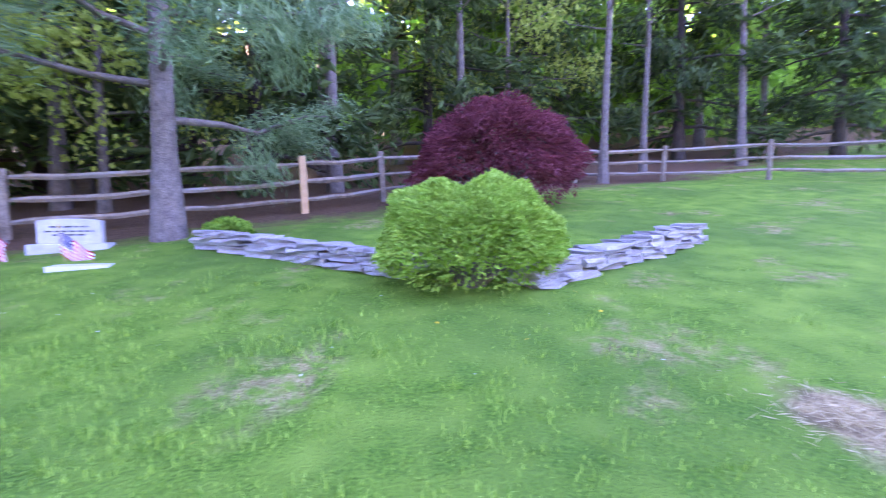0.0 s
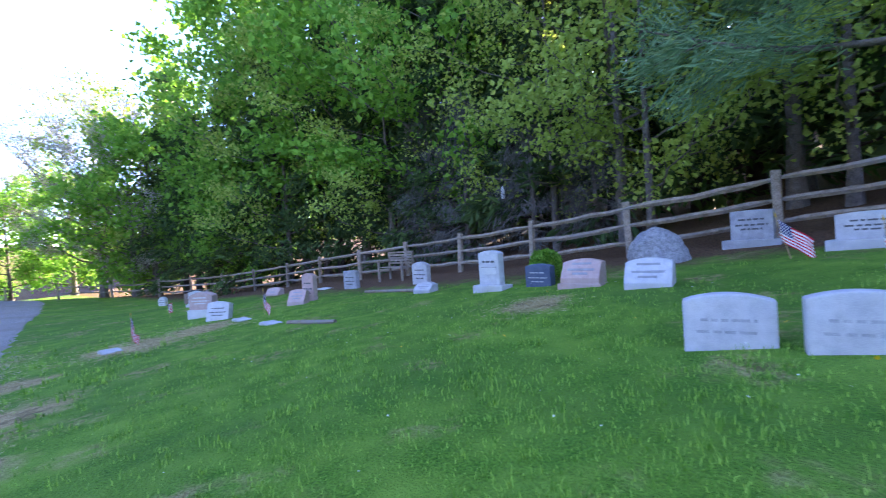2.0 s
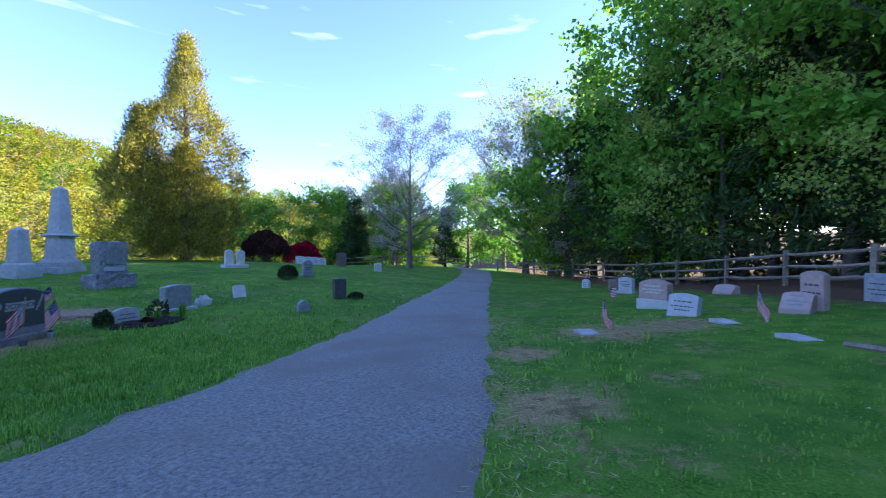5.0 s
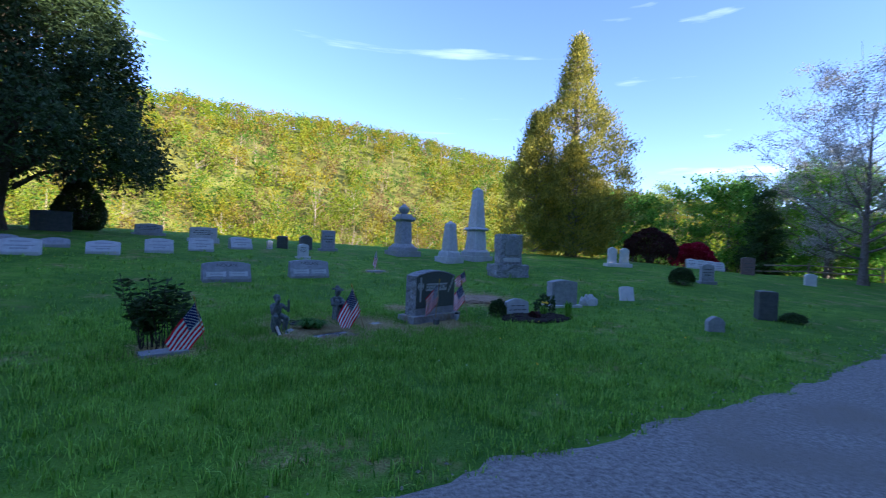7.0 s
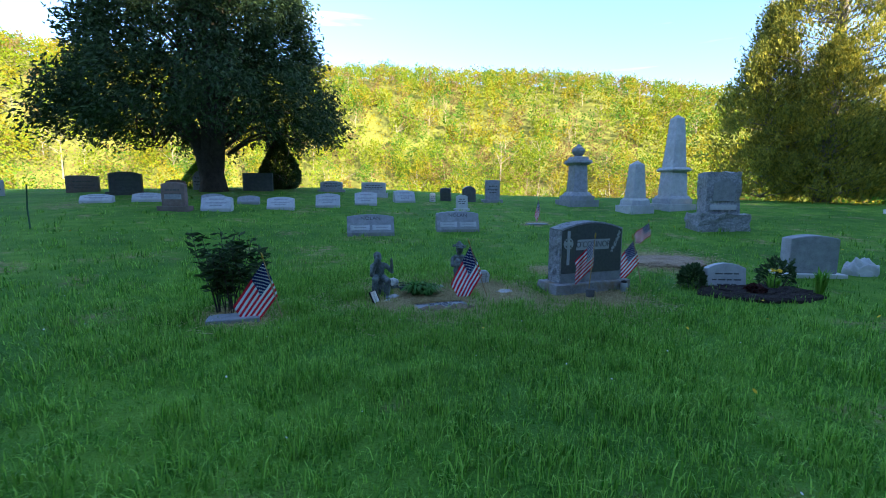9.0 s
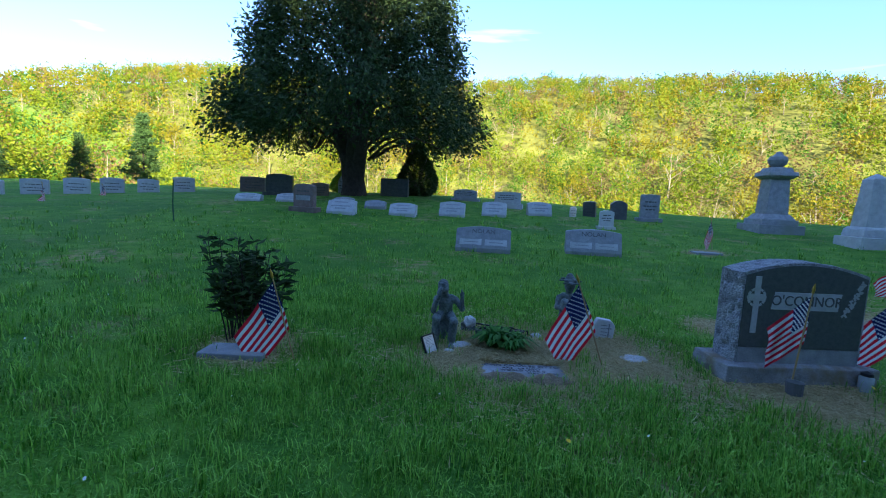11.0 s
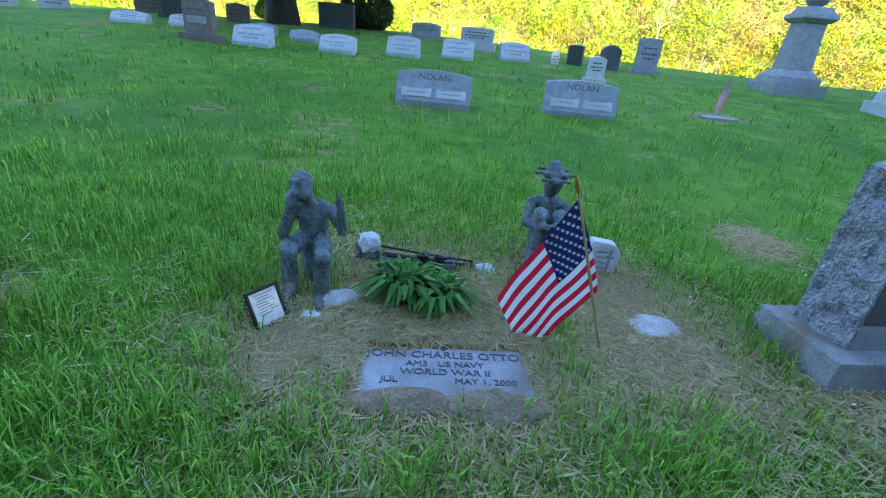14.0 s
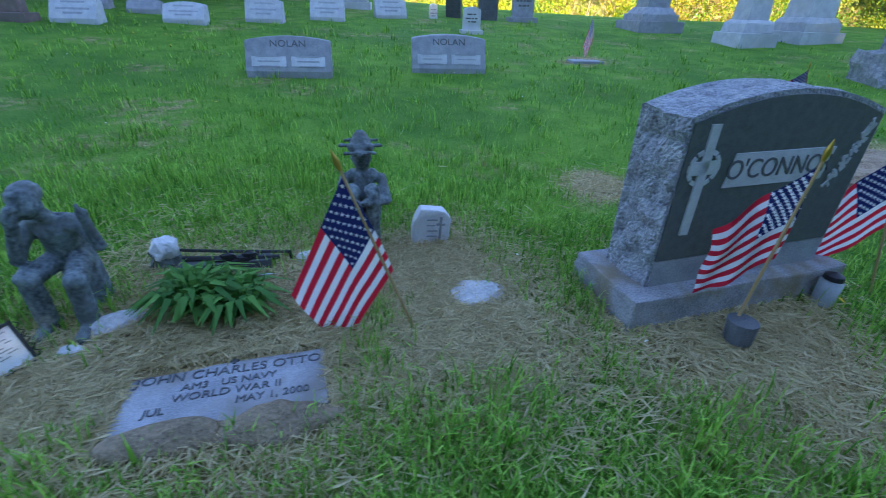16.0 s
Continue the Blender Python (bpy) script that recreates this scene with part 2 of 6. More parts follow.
def tube(pts, radii, sides=6):
    """Verts and quads of a tapered tube along points."""
    pts = np.asarray(pts, float)
    d = np.gradient(pts, axis=0)
    d /= np.linalg.norm(d, axis=1)[:, None] + 1e-9
    ref = np.array([0.0, 0, 1]) if abs(d[0][2]) < 0.9 else np.array([1.0, 0, 0])
    u = np.cross(d, ref)
    u /= np.linalg.norm(u, axis=1)[:, None] + 1e-9
    v = np.cross(d, u)
    a = np.linspace(0, 2 * np.pi, sides, endpoint=False)
    ring = pts[:, None] + np.asarray(radii)[:, None, None] * (np.cos(a)[None, :, None] * u[:, None] + np.sin(a)[None, :, None] * v[:, None])
    n = len(pts)
    f = [(i * sides + j, i * sides + (j + 1) % sides, (i + 1) * sides + (j + 1) % sides, (i + 1) * sides + j) for i in range(n - 1) for j in range(sides)]
    return ring.reshape(-1, 3), np.array(f)


def join(pieces):
    vs, fs, o = [], [], 0
    for v, f in pieces:
        vs.append(v)
        fs.append(np.asarray(f) + o)
        o += len(v)
    return np.vstack(vs), np.vstack(fs)


def leaves(centres, length, width, rng, droop=0.0, out=None, up=0.0):
    """A four-cornered pointed leaf at each centre, turned at random or along out."""
    n = len(centres)
    d = rng.normal(size=(n, 3))
    if out is not None:
        d = d * 0.45 + out
    d[:, 2] += up - droop
    d /= np.linalg.norm(d, axis=1)[:, None] + 1e-9
    s = np.cross(d, rng.normal(size=(n, 3)))
    s /= np.linalg.norm(s, axis=1)[:, None] + 1e-9
    k = rng.uniform(0.6, 1.35, (n, 1))
    l, w = length * k, width * k
    bend = np.cross(d, s) * w * 0.25
    v = np.stack([centres - d * l * 0.5, centres + s * w * 0.5 + bend, centres + d * l * 0.5, centres - s * w * 0.5 + bend], 1).reshape(-1, 3)
    return v, np.arange(4 * n).reshape(-1, 4)


# ---- the lie of the land ----
LAND = [0.02, 0.092, 0.743, 0.091, 0.005, 0.664, 0.049, 0.05, -0.012, 0.107, 0.242, 0.14, -0.1, 0.145, 0.038, -0.063, 0.035, -0.239, 0.049, -0.145, -0.028, -0.272, -0.121, 0.161, 0.045, 0.267, 0.208, -0.057, -0.086, 0.14]
GX, GY = (-22, -13, -4, 5), (-24, -16, -8, 0, 8)


def smooth01(v):
    v = np.clip(v, 0, 1)
    return v * v * (3 - 2 * v)


def soft_clip(v, lo, hi, k=3.0):
    return lo + k * np.logaddexp(0, (v - lo) / k) - k * np.logaddexp(0, (v - hi) / k)


def land(x, y):
    """Height of the ground: lawn, knoll, wooded slope to the north, valley and hill to the south."""
    x, y = np.asarray(x, float), np.asarray(y, float)
    cx, cy = np.where(x < -18, soft_clip(x, -26, 60, 2.0), soft_clip(x, -60, 13, 2.0)), np.where(y > -8, soft_clip(y, -60, 12.5, 1.2), soft_clip(y, -25, 60, 1.5))
    a, b = cx / 10, cy / 10
    terms = [np.ones_like(a), a, b, a * a, a * b, b * b, a ** 3, a * a * b, a * b * b, b ** 3]
    z = sum(c * t for c, t in zip(LAND, terms))
    k = 10
    for gx in GX:
        for gy in GY:
            z = z + LAND[k] * np.exp(-((cx - gx) ** 2 + (cy - gy) ** 2) / 72)
            k += 1
    z = z + 0.26 * np.maximum(0, y - 14) * (1 - 0.55 * smooth01((y - 14) / 220)) * (1 - 0.8 * smooth01((np.abs(x + 5) - 40) / 160))
    z = z - 0.05 * np.maximum(0, -28 - x) * smooth01((-28 - x) / 20) * (1 - smooth01((-28 - x) / 120))
    r = np.hypot(x, y + 8)
    yaw = np.degrees(np.arctan2(-x, y + 8)) % 360
    crest = np.interp(yaw, [95, 125, 140, 154.7, 167, 174, 195, 202, 234, 246, 257, 270, 290], [2, 3, 5.2, 9.3, 11.9, 12.4, 13.3, 12.9, 12.0, 9.6, 6.4, 4.0, 1])
    south = smooth01((-y - 24) / 14) * smooth01((yaw - 105) / 25) * smooth01((290 - yaw) / 25)
    z = z - 14 * smooth01((r - 22) / 50) * smooth01((-y - 23) / 30)
    z = z + (240 * np.tan(np.radians(crest)) + 14) * smooth01((r - 80) / 165) ** 0.85 * smooth01((-y + 40) / 60)
    return z


def gz(x, y):
    return float(land(x, y))


def spaced(lo, hi, step, far, grow):
    inner = list(np.arange(lo, hi + step / 2, step))
    s, p, q = step, lo, hi
    while p > -far or q < far:
        s *= grow
        p, q = p - s, q + s
        inner = [p] + inner + [q]
    return np.array(inner)


def distance_to_road(x, y):
    best = np.full(np.shape(x), 1e9)
    for i in range(len(ROAD) - 1):
        (ax, ay, aw), (bx, by, bw) = ROAD[i], ROAD[i + 1]
        dx, dy = bx - ax, by - ay
        t = np.clip(((x - ax) * dx + (y - ay) * dy) / (dx * dx + dy * dy), 0, 1)
        best = np.minimum(best, np.hypot(x - ax - t * dx, y - ay - t * dy) - (aw + t * (bw - aw)))
    return best


# centre line and half width of the gravel drive
ROAD = [(60, 4, 1.5), (20, -1.2, 1.6), (8, -2.6, 1.7), (0, -3.9, 1.7), (-4.8, -4.98, 1.75), (-8, -6.1, 1.62), (-11.5, -7.4, 1.4), (-15, -8.75, 1.25), (-20, -10.6, 1.0), (-26, -13, 1.0), (-34, -16.5, 1.1), (-46, -24, 1.3)]

xs, ys = spaced(-28, 14, 0.3, 1500, 1.22), spaced(-30, 14, 0.3, 1500, 1.22)
gxx, gyy = np.meshgrid(xs, ys)
gzz = land(gxx, gyy)
near = np.hypot(gxx + 6, gyy + 8) < 40
wob = np.array([noise.noise((a * 0.9, b * 0.9, 0)) for a, b in zip(gxx[near], gyy[near])])
gzz[near] += 0.022 * wob * smooth01(distance_to_road(gxx[near], gyy[near]) / 0.6)
ny, nx = gxx.shape
idx = np.arange(nx * ny).reshape(ny, nx)
quads = np.stack([idx[:-1, :-1], idx[:-1, 1:], idx[1:, 1:], idx[1:, :-1]], -1).reshape(-1, 4)


def ground_material():
    m = bpy.data.materials.new("lawn")
    m.use_nodes = True
    nt = m.node_tree
    N, L = nt.nodes.new, nt.links.new
    p = nt.nodes["Principled BSDF"]
    tc = N("ShaderNodeTexCoord")

    def nz(scale, detail=4):
        n = N("ShaderNodeTexNoise")
        n.inputs["Scale"].default_value, n.inputs["Detail"].default_value = scale, detail
        L(tc.outputs["Object"], n.inputs["Vector"])
        return n.outputs["Fac"]

    def ramp(v, lo, hi):
        r = N("ShaderNodeMapRange")
        r.inputs["From Min"].default_value, r.inputs["From Max"].default_value = lo, hi
        L(v, r.inputs["Value"])
        return r.outputs["Result"]

    def mixc(f, a, b):
        x = N("ShaderNodeMix")
        x.data_type = "RGBA"
        L(f, x.inputs["Factor"])
        for key, v in (("A", a), ("B", b)):
            if isinstance(v, tuple):
                x.inputs[key].default_value = rgba(v)
            else:
                L(v, x.inputs[key])
        return x.outputs["Result"]

    def math2(op, a, b):
        x = N("ShaderNodeMath")
        x.operation = op
        for i, v in enumerate((a, b)):
            if isinstance(v, (int, float)):
                x.inputs[i].default_value = v
            else:
                L(v, x.inputs[i])
        return x.outputs[0]

    fine, mid, big = nz(55, 3), nz(3.2, 5), nz(0.45, 4)
    green = mixc(ramp(fine, 0.3, 0.7), (0.03, 0.115, 0.008), (0.15, 0.33, 0.035))
    green = mixc(ramp(mid, 0.35, 0.72), green, (0.19, 0.35, 0.045))
    green = mixc(math2("MULTIPLY", ramp(big, 0.45, 0.62), 0.55), green, (0.06, 0.16, 0.025))
    soil = mixc(ramp(fine, 0.35, 0.65), (0.27, 0.185, 0.085), (0.56, 0.43, 0.23))
    soil = mixc(math2("MULTIPLY", ramp(nz(5, 6), 0.5, 0.66), 0.8), soil, (0.15, 0.1, 0.055))
    sparse = math2("MULTIPLY", ramp(nz(1.1, 6), 0.56, 0.68), ramp(nz(9, 4), 0.4, 0.6))
    col = mixc(math2("MULTIPLY", sparse, 0.75), green, soil)
    wobble = math2("MULTIPLY", math2("SUBTRACT", nz(2.6, 6), 0.5), 2.1)
    # bare and dry places: x, y, radius
    for cx, cy, rad in BARE:
        vm = N("ShaderNodeVectorMath")
        vm.operation = "DISTANCE"
        sep = N("ShaderNodeSeparateXYZ")
        L(tc.outputs["Object"], sep.inputs[0])
        cmb = N("ShaderNodeCombineXYZ")
        L(sep.outputs["X"], cmb.inputs["X"])
        L(sep.outputs["Y"], cmb.inputs["Y"])
        vm.inputs[1].default_value = (cx, cy, 0)
        L(cmb.outputs[0], vm.inputs[0])
        d = math2("ADD", math2("DIVIDE", vm.outputs["Value"], rad), math2("MULTIPLY", wobble, 1.0))
        col = mixc(math2("MULTIPLY", ramp(d, 1.2, 0.6), 0.92), col, soil)
    # leaf litter under the trees beyond the rail fence
    sep = N("ShaderNodeSeparateXYZ")
    L(tc.outputs["Object"], sep.inputs[0])
    line = math2("ADD", math2("MULTIPLY", sep.outputs["X"], -0.505), math2("MULTIPLY", sep.outputs["Y"], 0.863))
    line = math2("ADD", line, math2("MULTIPLY", wobble, 1.0))
    litter = mixc(ramp(nz(30, 4), 0.35, 0.65), (0.07, 0.042, 0.026), (0.22, 0.13, 0.075))
    col = mixc(ramp(line, 7.6, 8.7), col, litter)
    col = mixc(ramp(sep.outputs["Y"], -62.0, -80.0), col, mixc(ramp(nz(0.3, 4), 0.4, 0.6), (0.13, 0.13, 0.03), (0.2, 0.2, 0.045)))
    L(col, p.inputs["Base Color"])
    p.inputs["Roughness"].default_value, p.inputs["Specular IOR Level"].default_value = 0.9, 0.15
    bp = N("ShaderNodeBump")
    bp.inputs["Strength"].default_value, bp.inputs["Distance"].default_value = 0.9, 0.05
    L(math2("ADD", fine, mid), bp.inputs["Height"])
    L(bp.outputs["Normal"], p.inputs["Normal"])
    return m


BARE = [(-4.55, -11.2, 0.8), (-5.4, -11.5, 0.5), (-6.45, -11.65, 0.6), (-8.0, -14.1, 0.85), (-11.6, -3.7, 0.9), (-12.6, -2.8, 0.8), (-2.85, -10.1, 0.4), (-6.1, -18.1, 0.4), (1.9, 2.0, 0.3), (3.2, 1.5, 0.45), (-5.15, -11.85, 0.45), (-4.2, -10.75, 0.25), (-6.0, -13.1, 0.3), (-7.0, 2.4, 0.5), (-9.5, -4.6, 0.5), (-7.3, -3.6, 0.5), (-5.5, -2.9, 0.4)]
ground = raw("ground", np.stack([gxx, gyy, gzz], -1).reshape(-1, 3), quads, [ground_material()], smooth=True)
tagged(ground, "mown green lawn with bare patches, sloping to woods and valley", "ground", kind="structure")

# gravel drive, laid just over the lawn with uneven edges
def road_mesh():
    from_pts = [Vector((a, b, 0)) for a, b, w in ROAD]
    st = []
    for i in range(len(ROAD) - 1):
        seg = from_pts[i + 1] - from_pts[i]
        n = max(2, int(seg.length / 0.25))
        for k in range(n):
            t = k / n
            st.append((from_pts[i] + seg * t, ROAD[i][2] + (ROAD[i + 1][2] - ROAD[i][2]) * t))
    pos = np.array([s[0][:2] for s in st])
    wid = np.array([s[1] for s in st])
    ker = np.ones(17) / 17
    pad = np.pad(pos, ((8, 8), (0, 0)), mode="edge")
    pos = np.stack([np.convolve(pad[:, i], ker, "valid") for i in range(2)], 1)
    d = np.gradient(pos, axis=0)
    d /= np.linalg.norm(d, axis=1)[:, None]
    nrm = np.stack([-d[:, 1], d[:, 0]], 1)
    across = np.linspace(-1, 1, 17)
    V = []
    for i in range(len(pos)):
        for a in across:
            e = noise.noise((pos[i][0] * 1.7, pos[i][1] * 1.7, a * 5)) * 0.22 + noise.noise((pos[i][0] * 6, pos[i][1] * 6, a)) * 0.12 if abs(a) == 1 else 0
            q = pos[i] + nrm[i] * (a * wid[i] + e)
            crown = 0.014 + 0.03 * (1 - a * a) - 0.012 * math.exp(-((abs(a) - 0.5) / 0.18) ** 2)
            if abs(a) == 1:
                crown = -0.012
            V.append((q[0], q[1], gz(q[0], q[1]) + crown))
    k = len(across)
    ii = np.arange(len(pos) * k).reshape(-1, k)
    return V, np.stack([ii[:-1, :-1], ii[1:, :-1], ii[1:, 1:], ii[:-1, 1:]], -1).reshape(-1, 4)


GRAVEL = surface("gravel", (0.15, 0.145, 0.135), (0.46, 0.44, 0.42), 30, 130, 0.95, 1.0, 0.02, stain=(0.27, 0.25, 0.22), stain_scale=0.7)
rv, rf = road_mesh()
tagged(raw("road", rv, rf, [GRAVEL], smooth=True), "grey gravel drive with two worn wheel tracks", "road", kind="structure")

# ---- gravestones ----


def arch(w, h, rise, n=10, shoulder=0.0):
    """Outline of a tablet whose top rises in a curve between square shoulders."""
    pts = [(-w / 2, 0), (w / 2, 0), (w / 2, h - rise)]
    ww = w / 2 - shoulder
    if shoulder:
        pts.append((ww, h - rise + 0.0))
    for i in range(n + 1):
        a = 1 - 2 * i / n
        pts.append((ww * a * 0.999, h - rise * a * a + (0.004 if shoulder else 0)))
    if shoulder:
        pts.append((-ww, h - rise))
    pts.append((-w / 2, h - rise - 0.001))
    out = []
    for q in pts:
        if not out or math.dist(q, out[-1]) > 0.003:
            out.append(q)
    return out


def roughen(bm, amount, scale, seed=0):
    for v in bm.verts:
        v.co += Vector((noise.noise(v.co * scale + Vector((seed, 0, 0))), noise.noise(v.co * scale + Vector((0, seed, 9))), noise.noise(v.co * scale + Vector((5, 0, seed))))) * amount


def dense(bm, cuts=3, loops=1):
    for _ in range(loops):
        bmesh.ops.triangulate(bm, faces=[f for f in bm.faces if len(f.verts) > 4])
        bmesh.ops.subdivide_edges(bm, edges=bm.edges[:], cuts=cuts, use_grid_fill=True)


def words(name, body, size, material, parent, x, y, z, rx=90, squeeze=1.0, depth=0.003):
    cu = bpy.data.curves.new(name, "FONT")
    cu.body, cu.size, cu.extrude, cu.align_x, cu.align_y = body, size, depth, "CENTER", "CENTER"
    tmp = bpy.data.objects.new(name, cu)
    me = bpy.data.meshes.new_from_object(tmp)
    bpy.data.objects.remove(tmp)
    me.materials.append(material)
    ob = new(name, me)
    ob.parent = parent
    ob.matrix_basis = pose(x, y, z, rx) @ Matrix.Diagonal((squeeze, 1, 1, 1))
    return tagged(ob, kind="stuff")


def bars(parent, w, rows, y, material=None, tilt=0.0, size=0.03):
    """Inscription that is too small to read: thin bars let into the face."""
    bm = bmesh.new()
    rng = random.Random(int(w * 1000))
    for z, share in rows:
        x = -w * share / 2
        while x < w * share / 2 - 0.02:
            l = rng.uniform(0.04, 0.11)
            box(bm, x, min(x + l, w * share / 2), -0.002, 0.004, z - size / 2, z + size / 2)
            x += l + 0.02
    ob = part("inscription", bm, material or LETTER, parent)
    ob.matrix_basis = pose(0, y, 0, tilt)
    return tagged(ob, kind="stuff")


def place(x, y, rz, lean=0.0, sink=0.02, roll=0.0):
    return pose(x, y, gz(x, y) - sink, lean, roll, rz)


def upright(x, y, rz, w, h, t, material, label, base=None, rise=0.05, lean=0.0, text=None, shoulder=0.0, base_mat=None, group="gravestones", rows=((0.68, 0.6), (0.5, 0.75), (0.36, 0.5)), letter=None, plaque=None):
    """Tablet on a base stone; its face looks along -y."""
    root = thing("gravestone", place(x, y, rz, lean), label, "gravestone", group)
    z0 = 0.0
    if base:
        bw, bh, bd = base
        bm = box(bmesh.new(), -bw / 2, bw / 2, -bd / 2, bd / 2, -0.1, bh, 0.012)
        part("base", bm, base_mat or material, root)
        z0 = bh - 0.004
    else:
        z0 = -0.08
    bm = prism(bmesh.new(), arch(w, h - z0, rise, shoulder=shoulder), t, min(0.02, t * 0.12))
    bmesh.ops.translate(bm, vec=(0, 0, z0), verts=bm.verts)
    part("tablet", bm, material, root)
    if plaque:
        bm = prism(bmesh.new(), [(-w * 0.36, 0), (w * 0.36, 0), (w * 0.36, h * 0.17), (-w * 0.36, h * 0.17)], 0.012, 0.003)
        ob = part("panel", bm, plaque, root, "lighter lettered panel")
        ob.matrix_basis = pose(0, -t / 2 - 0.002, h * 0.42)
    if text:
        words("lettering", text, h * 0.16, letter or LETTER, root, 0, -t / 2 - 0.001, z0 + (h - z0) * 0.72, squeeze=1.05)
        rows = rows[1:]
    if rows:
        bars(root, w, [(z0 + (h - z0) * a, b) for a, b in rows], -t / 2, letter, size=h * 0.05)
    return root


def slant(x, y, rz, w, h, material, label, text=None, back=0.16, foot=0.3, lean=0.0, base=None, group="gravestones"):
    """Low wedge-shaped marker with a sloping face."""
    root = thing("slant_gravestone", place(x, y, rz, lean), label, "gravestone", group)
    z0 = 0.0
    if base:
        part("base", box(bmesh.new(), -base[0] / 2, base[0] / 2, -base[2] / 2, base[2] / 2, -0.1, base[1], 0.01), material, root)
        z0 = base[1] - 0.004
    bm = bmesh.new()
    n = 9
    rows = []
    for i in range(n):
        a = -1 + 2 * i / (n - 1)
        zt = h - 0.05 * a * a
        rows.append([bm.verts.new((a * w / 2, yy, zz)) for yy, zz in ((-foot / 2, z0 - 0.1), (-foot / 2, z0 + 0.08), (-foot / 2 + (foot - back + 0.03) * (zt - z0 - 0.08) / (h - z0 - 0.08), zt), (foot / 2, zt), (foot / 2, z0 - 0.1))])
    for i in range(n - 1):
        for k in range(4):
            bm.faces.new((rows[i][k], rows[i + 1][k], rows[i + 1][k + 1], rows[i][k + 1]))
    bm.faces.new(rows[0])
    bm.faces.new(rows[-1][::-1])
    bmesh.ops.recalc_face_normals(bm, faces=bm.faces)
    bmesh.ops.bevel(bm, geom=[e for e in bm.edges if len(e.link_faces) == 2 and e.calc_face_angle(0) > 0.5], offset=0.008, segments=2, affect="EDGES")
    part("body", bm, material, root)
    y0, z1, y1, z2 = -foot / 2, z0 + 0.08, foot / 2 - back + 0.03, h
    tilt = math.degrees(math.atan2(z2 - z1, y1 - y0))

    def on_face(u, out=0.001):
        return y0 + (y1 - y0) * u - out * math.sin(radians(tilt)), z1 + (z2 - z1) * u + out * math.cos(radians(tilt))
    if text:
        yy, zz = on_face(0.78)
        words("lettering", text, h * 0.24, LETTER, root, 0, yy, zz, tilt, 1.1)
        for sx in (-1, 1):
            yy, zz = on_face(0.28)
            bm = prism(bmesh.new(), [(-w * 0.2, -h * 0.13), (w * 0.2, -h * 0.13), (w * 0.2, h * 0.13), (-w * 0.2, h * 0.13)], 0.006, 0.002)
            part("panel", bm, LIGHT_GRANITE, root, "raised name panel").matrix_basis = pose(sx * w * 0.23, yy, zz, tilt - 90)
            for k in (-1, 0, 1):
                yy2, zz2 = on_face(0.28 + k * 0.14, 0.006)
                bm = box(bmesh.new(), -w * 0.13 - 0.02 * k, w * 0.13, -0.002, 0.002, -0.007, 0.007)
                part("inscription", bm, GRANITE, root).matrix_basis = pose(sx * w * 0.23, yy2, zz2, tilt - 90)
            bm = bmesh.new()
            for q in range(7):
                box(bm, -0.03, 0.03, -0.002, 0.002, -0.006, 0.006, 0, pose(sx * 0.0 + 0.03 * math.cos(q), 0, 0.02 * math.sin(q * 2.1), 0, q * 50, 0))
            yy, zz = on_face(0.75)
            tagged(part("carved_spray", bm, GRANITE, root), kind="stuff").matrix_basis = pose(sx * w * 0.38, yy, zz, tilt - 90)
    else:
        bm = bmesh.new()
        for u, share in ((0.75, 0.5), (0.45, 0.7), (0.25, 0.4)):
            yy, zz = on_face(u)
            box(bm, -w * share / 2, w * share / 2, -0.002, 0.002, -h * 0.04, h * 0.04, 0, pose(0, yy, zz, tilt - 90))
        tagged(part("inscription", bm, GRANITE, root), kind="stuff")
    return root


def flat_marker(x, y, rz, w, d, material, label, tilt=0.0):
    bm = box(bmesh.new(), -w / 2, w / 2, -d / 2, d / 2, -0.08, 0.035, 0.01)
    dense(bm, 2)
    roughen(bm, 0.006, 9, x)
    ob = part("flat_marker", bm, material)
    ob.matrix_world = place(x, y, rz, tilt, 0.0)
    return tagged(ob, label, "grave marker", "gravestones")


YARD, SIDE = 201.7, 27.0
# by the rail fence
upright(-4.04, 2.34, 42, 0.57, 0.42, 0.13, LIGHT_GRANITE, "low white marble gravestone with curved top, one of a pair", rise=0.05, rows=((0.62, 0.6), (0.45, 0.7)), letter=GRANITE)
upright(-3.42, 2.69, 40, 0.57, 0.41, 0.13, LIGHT_GRANITE, "low white marble gravestone with curved top, one of a pair", rise=0.05, rows=((0.62, 0.6), (0.45, 0.7)), letter=GRANITE)
slant(-6.33, 3.76, 35, 0.58, 0.4, LIGHT_GRANITE, "pale grey slant gravestone on the lawn")
slant(-7.48, 3.55, 30, 0.62, 0.44, PINK_GRANITE, "pink granite slant gravestone on a base", base=(0.7, 0.07, 0.36))
upright(-8.45, 3.36, 25, 0.52, 0.4, 0.16, BLUE_GRANITE, "low polished blue granite gravestone beside a green shrub", rise=0.04, letter=PALE_LETTER)
upright(-9.2, 2.78, 30, 0.46, 0.76, 0.18, LIGHT_GRANITE, "tall grey granite gravestone with plaques on a stepped base", base=(0.66, 0.12, 0.36), rise=0.05, plaque=WHITE_STONE)
slant(-11.1, 2.0, 30, 0.5, 0.24, LIGHT_GRANITE, "small pale slant marker in the grass")
upright(-13.0, 2.42, 28, 0.58, 0.6, 0.15, LIGHT_GRANITE, "grey gravestone with rounded top near a bench", rise=0.09)
upright(-15.6, 0.85, 30, 0.64, 0.58, 0.15, GRANITE, "weathered grey gravestone with flat top", rise=0.01)
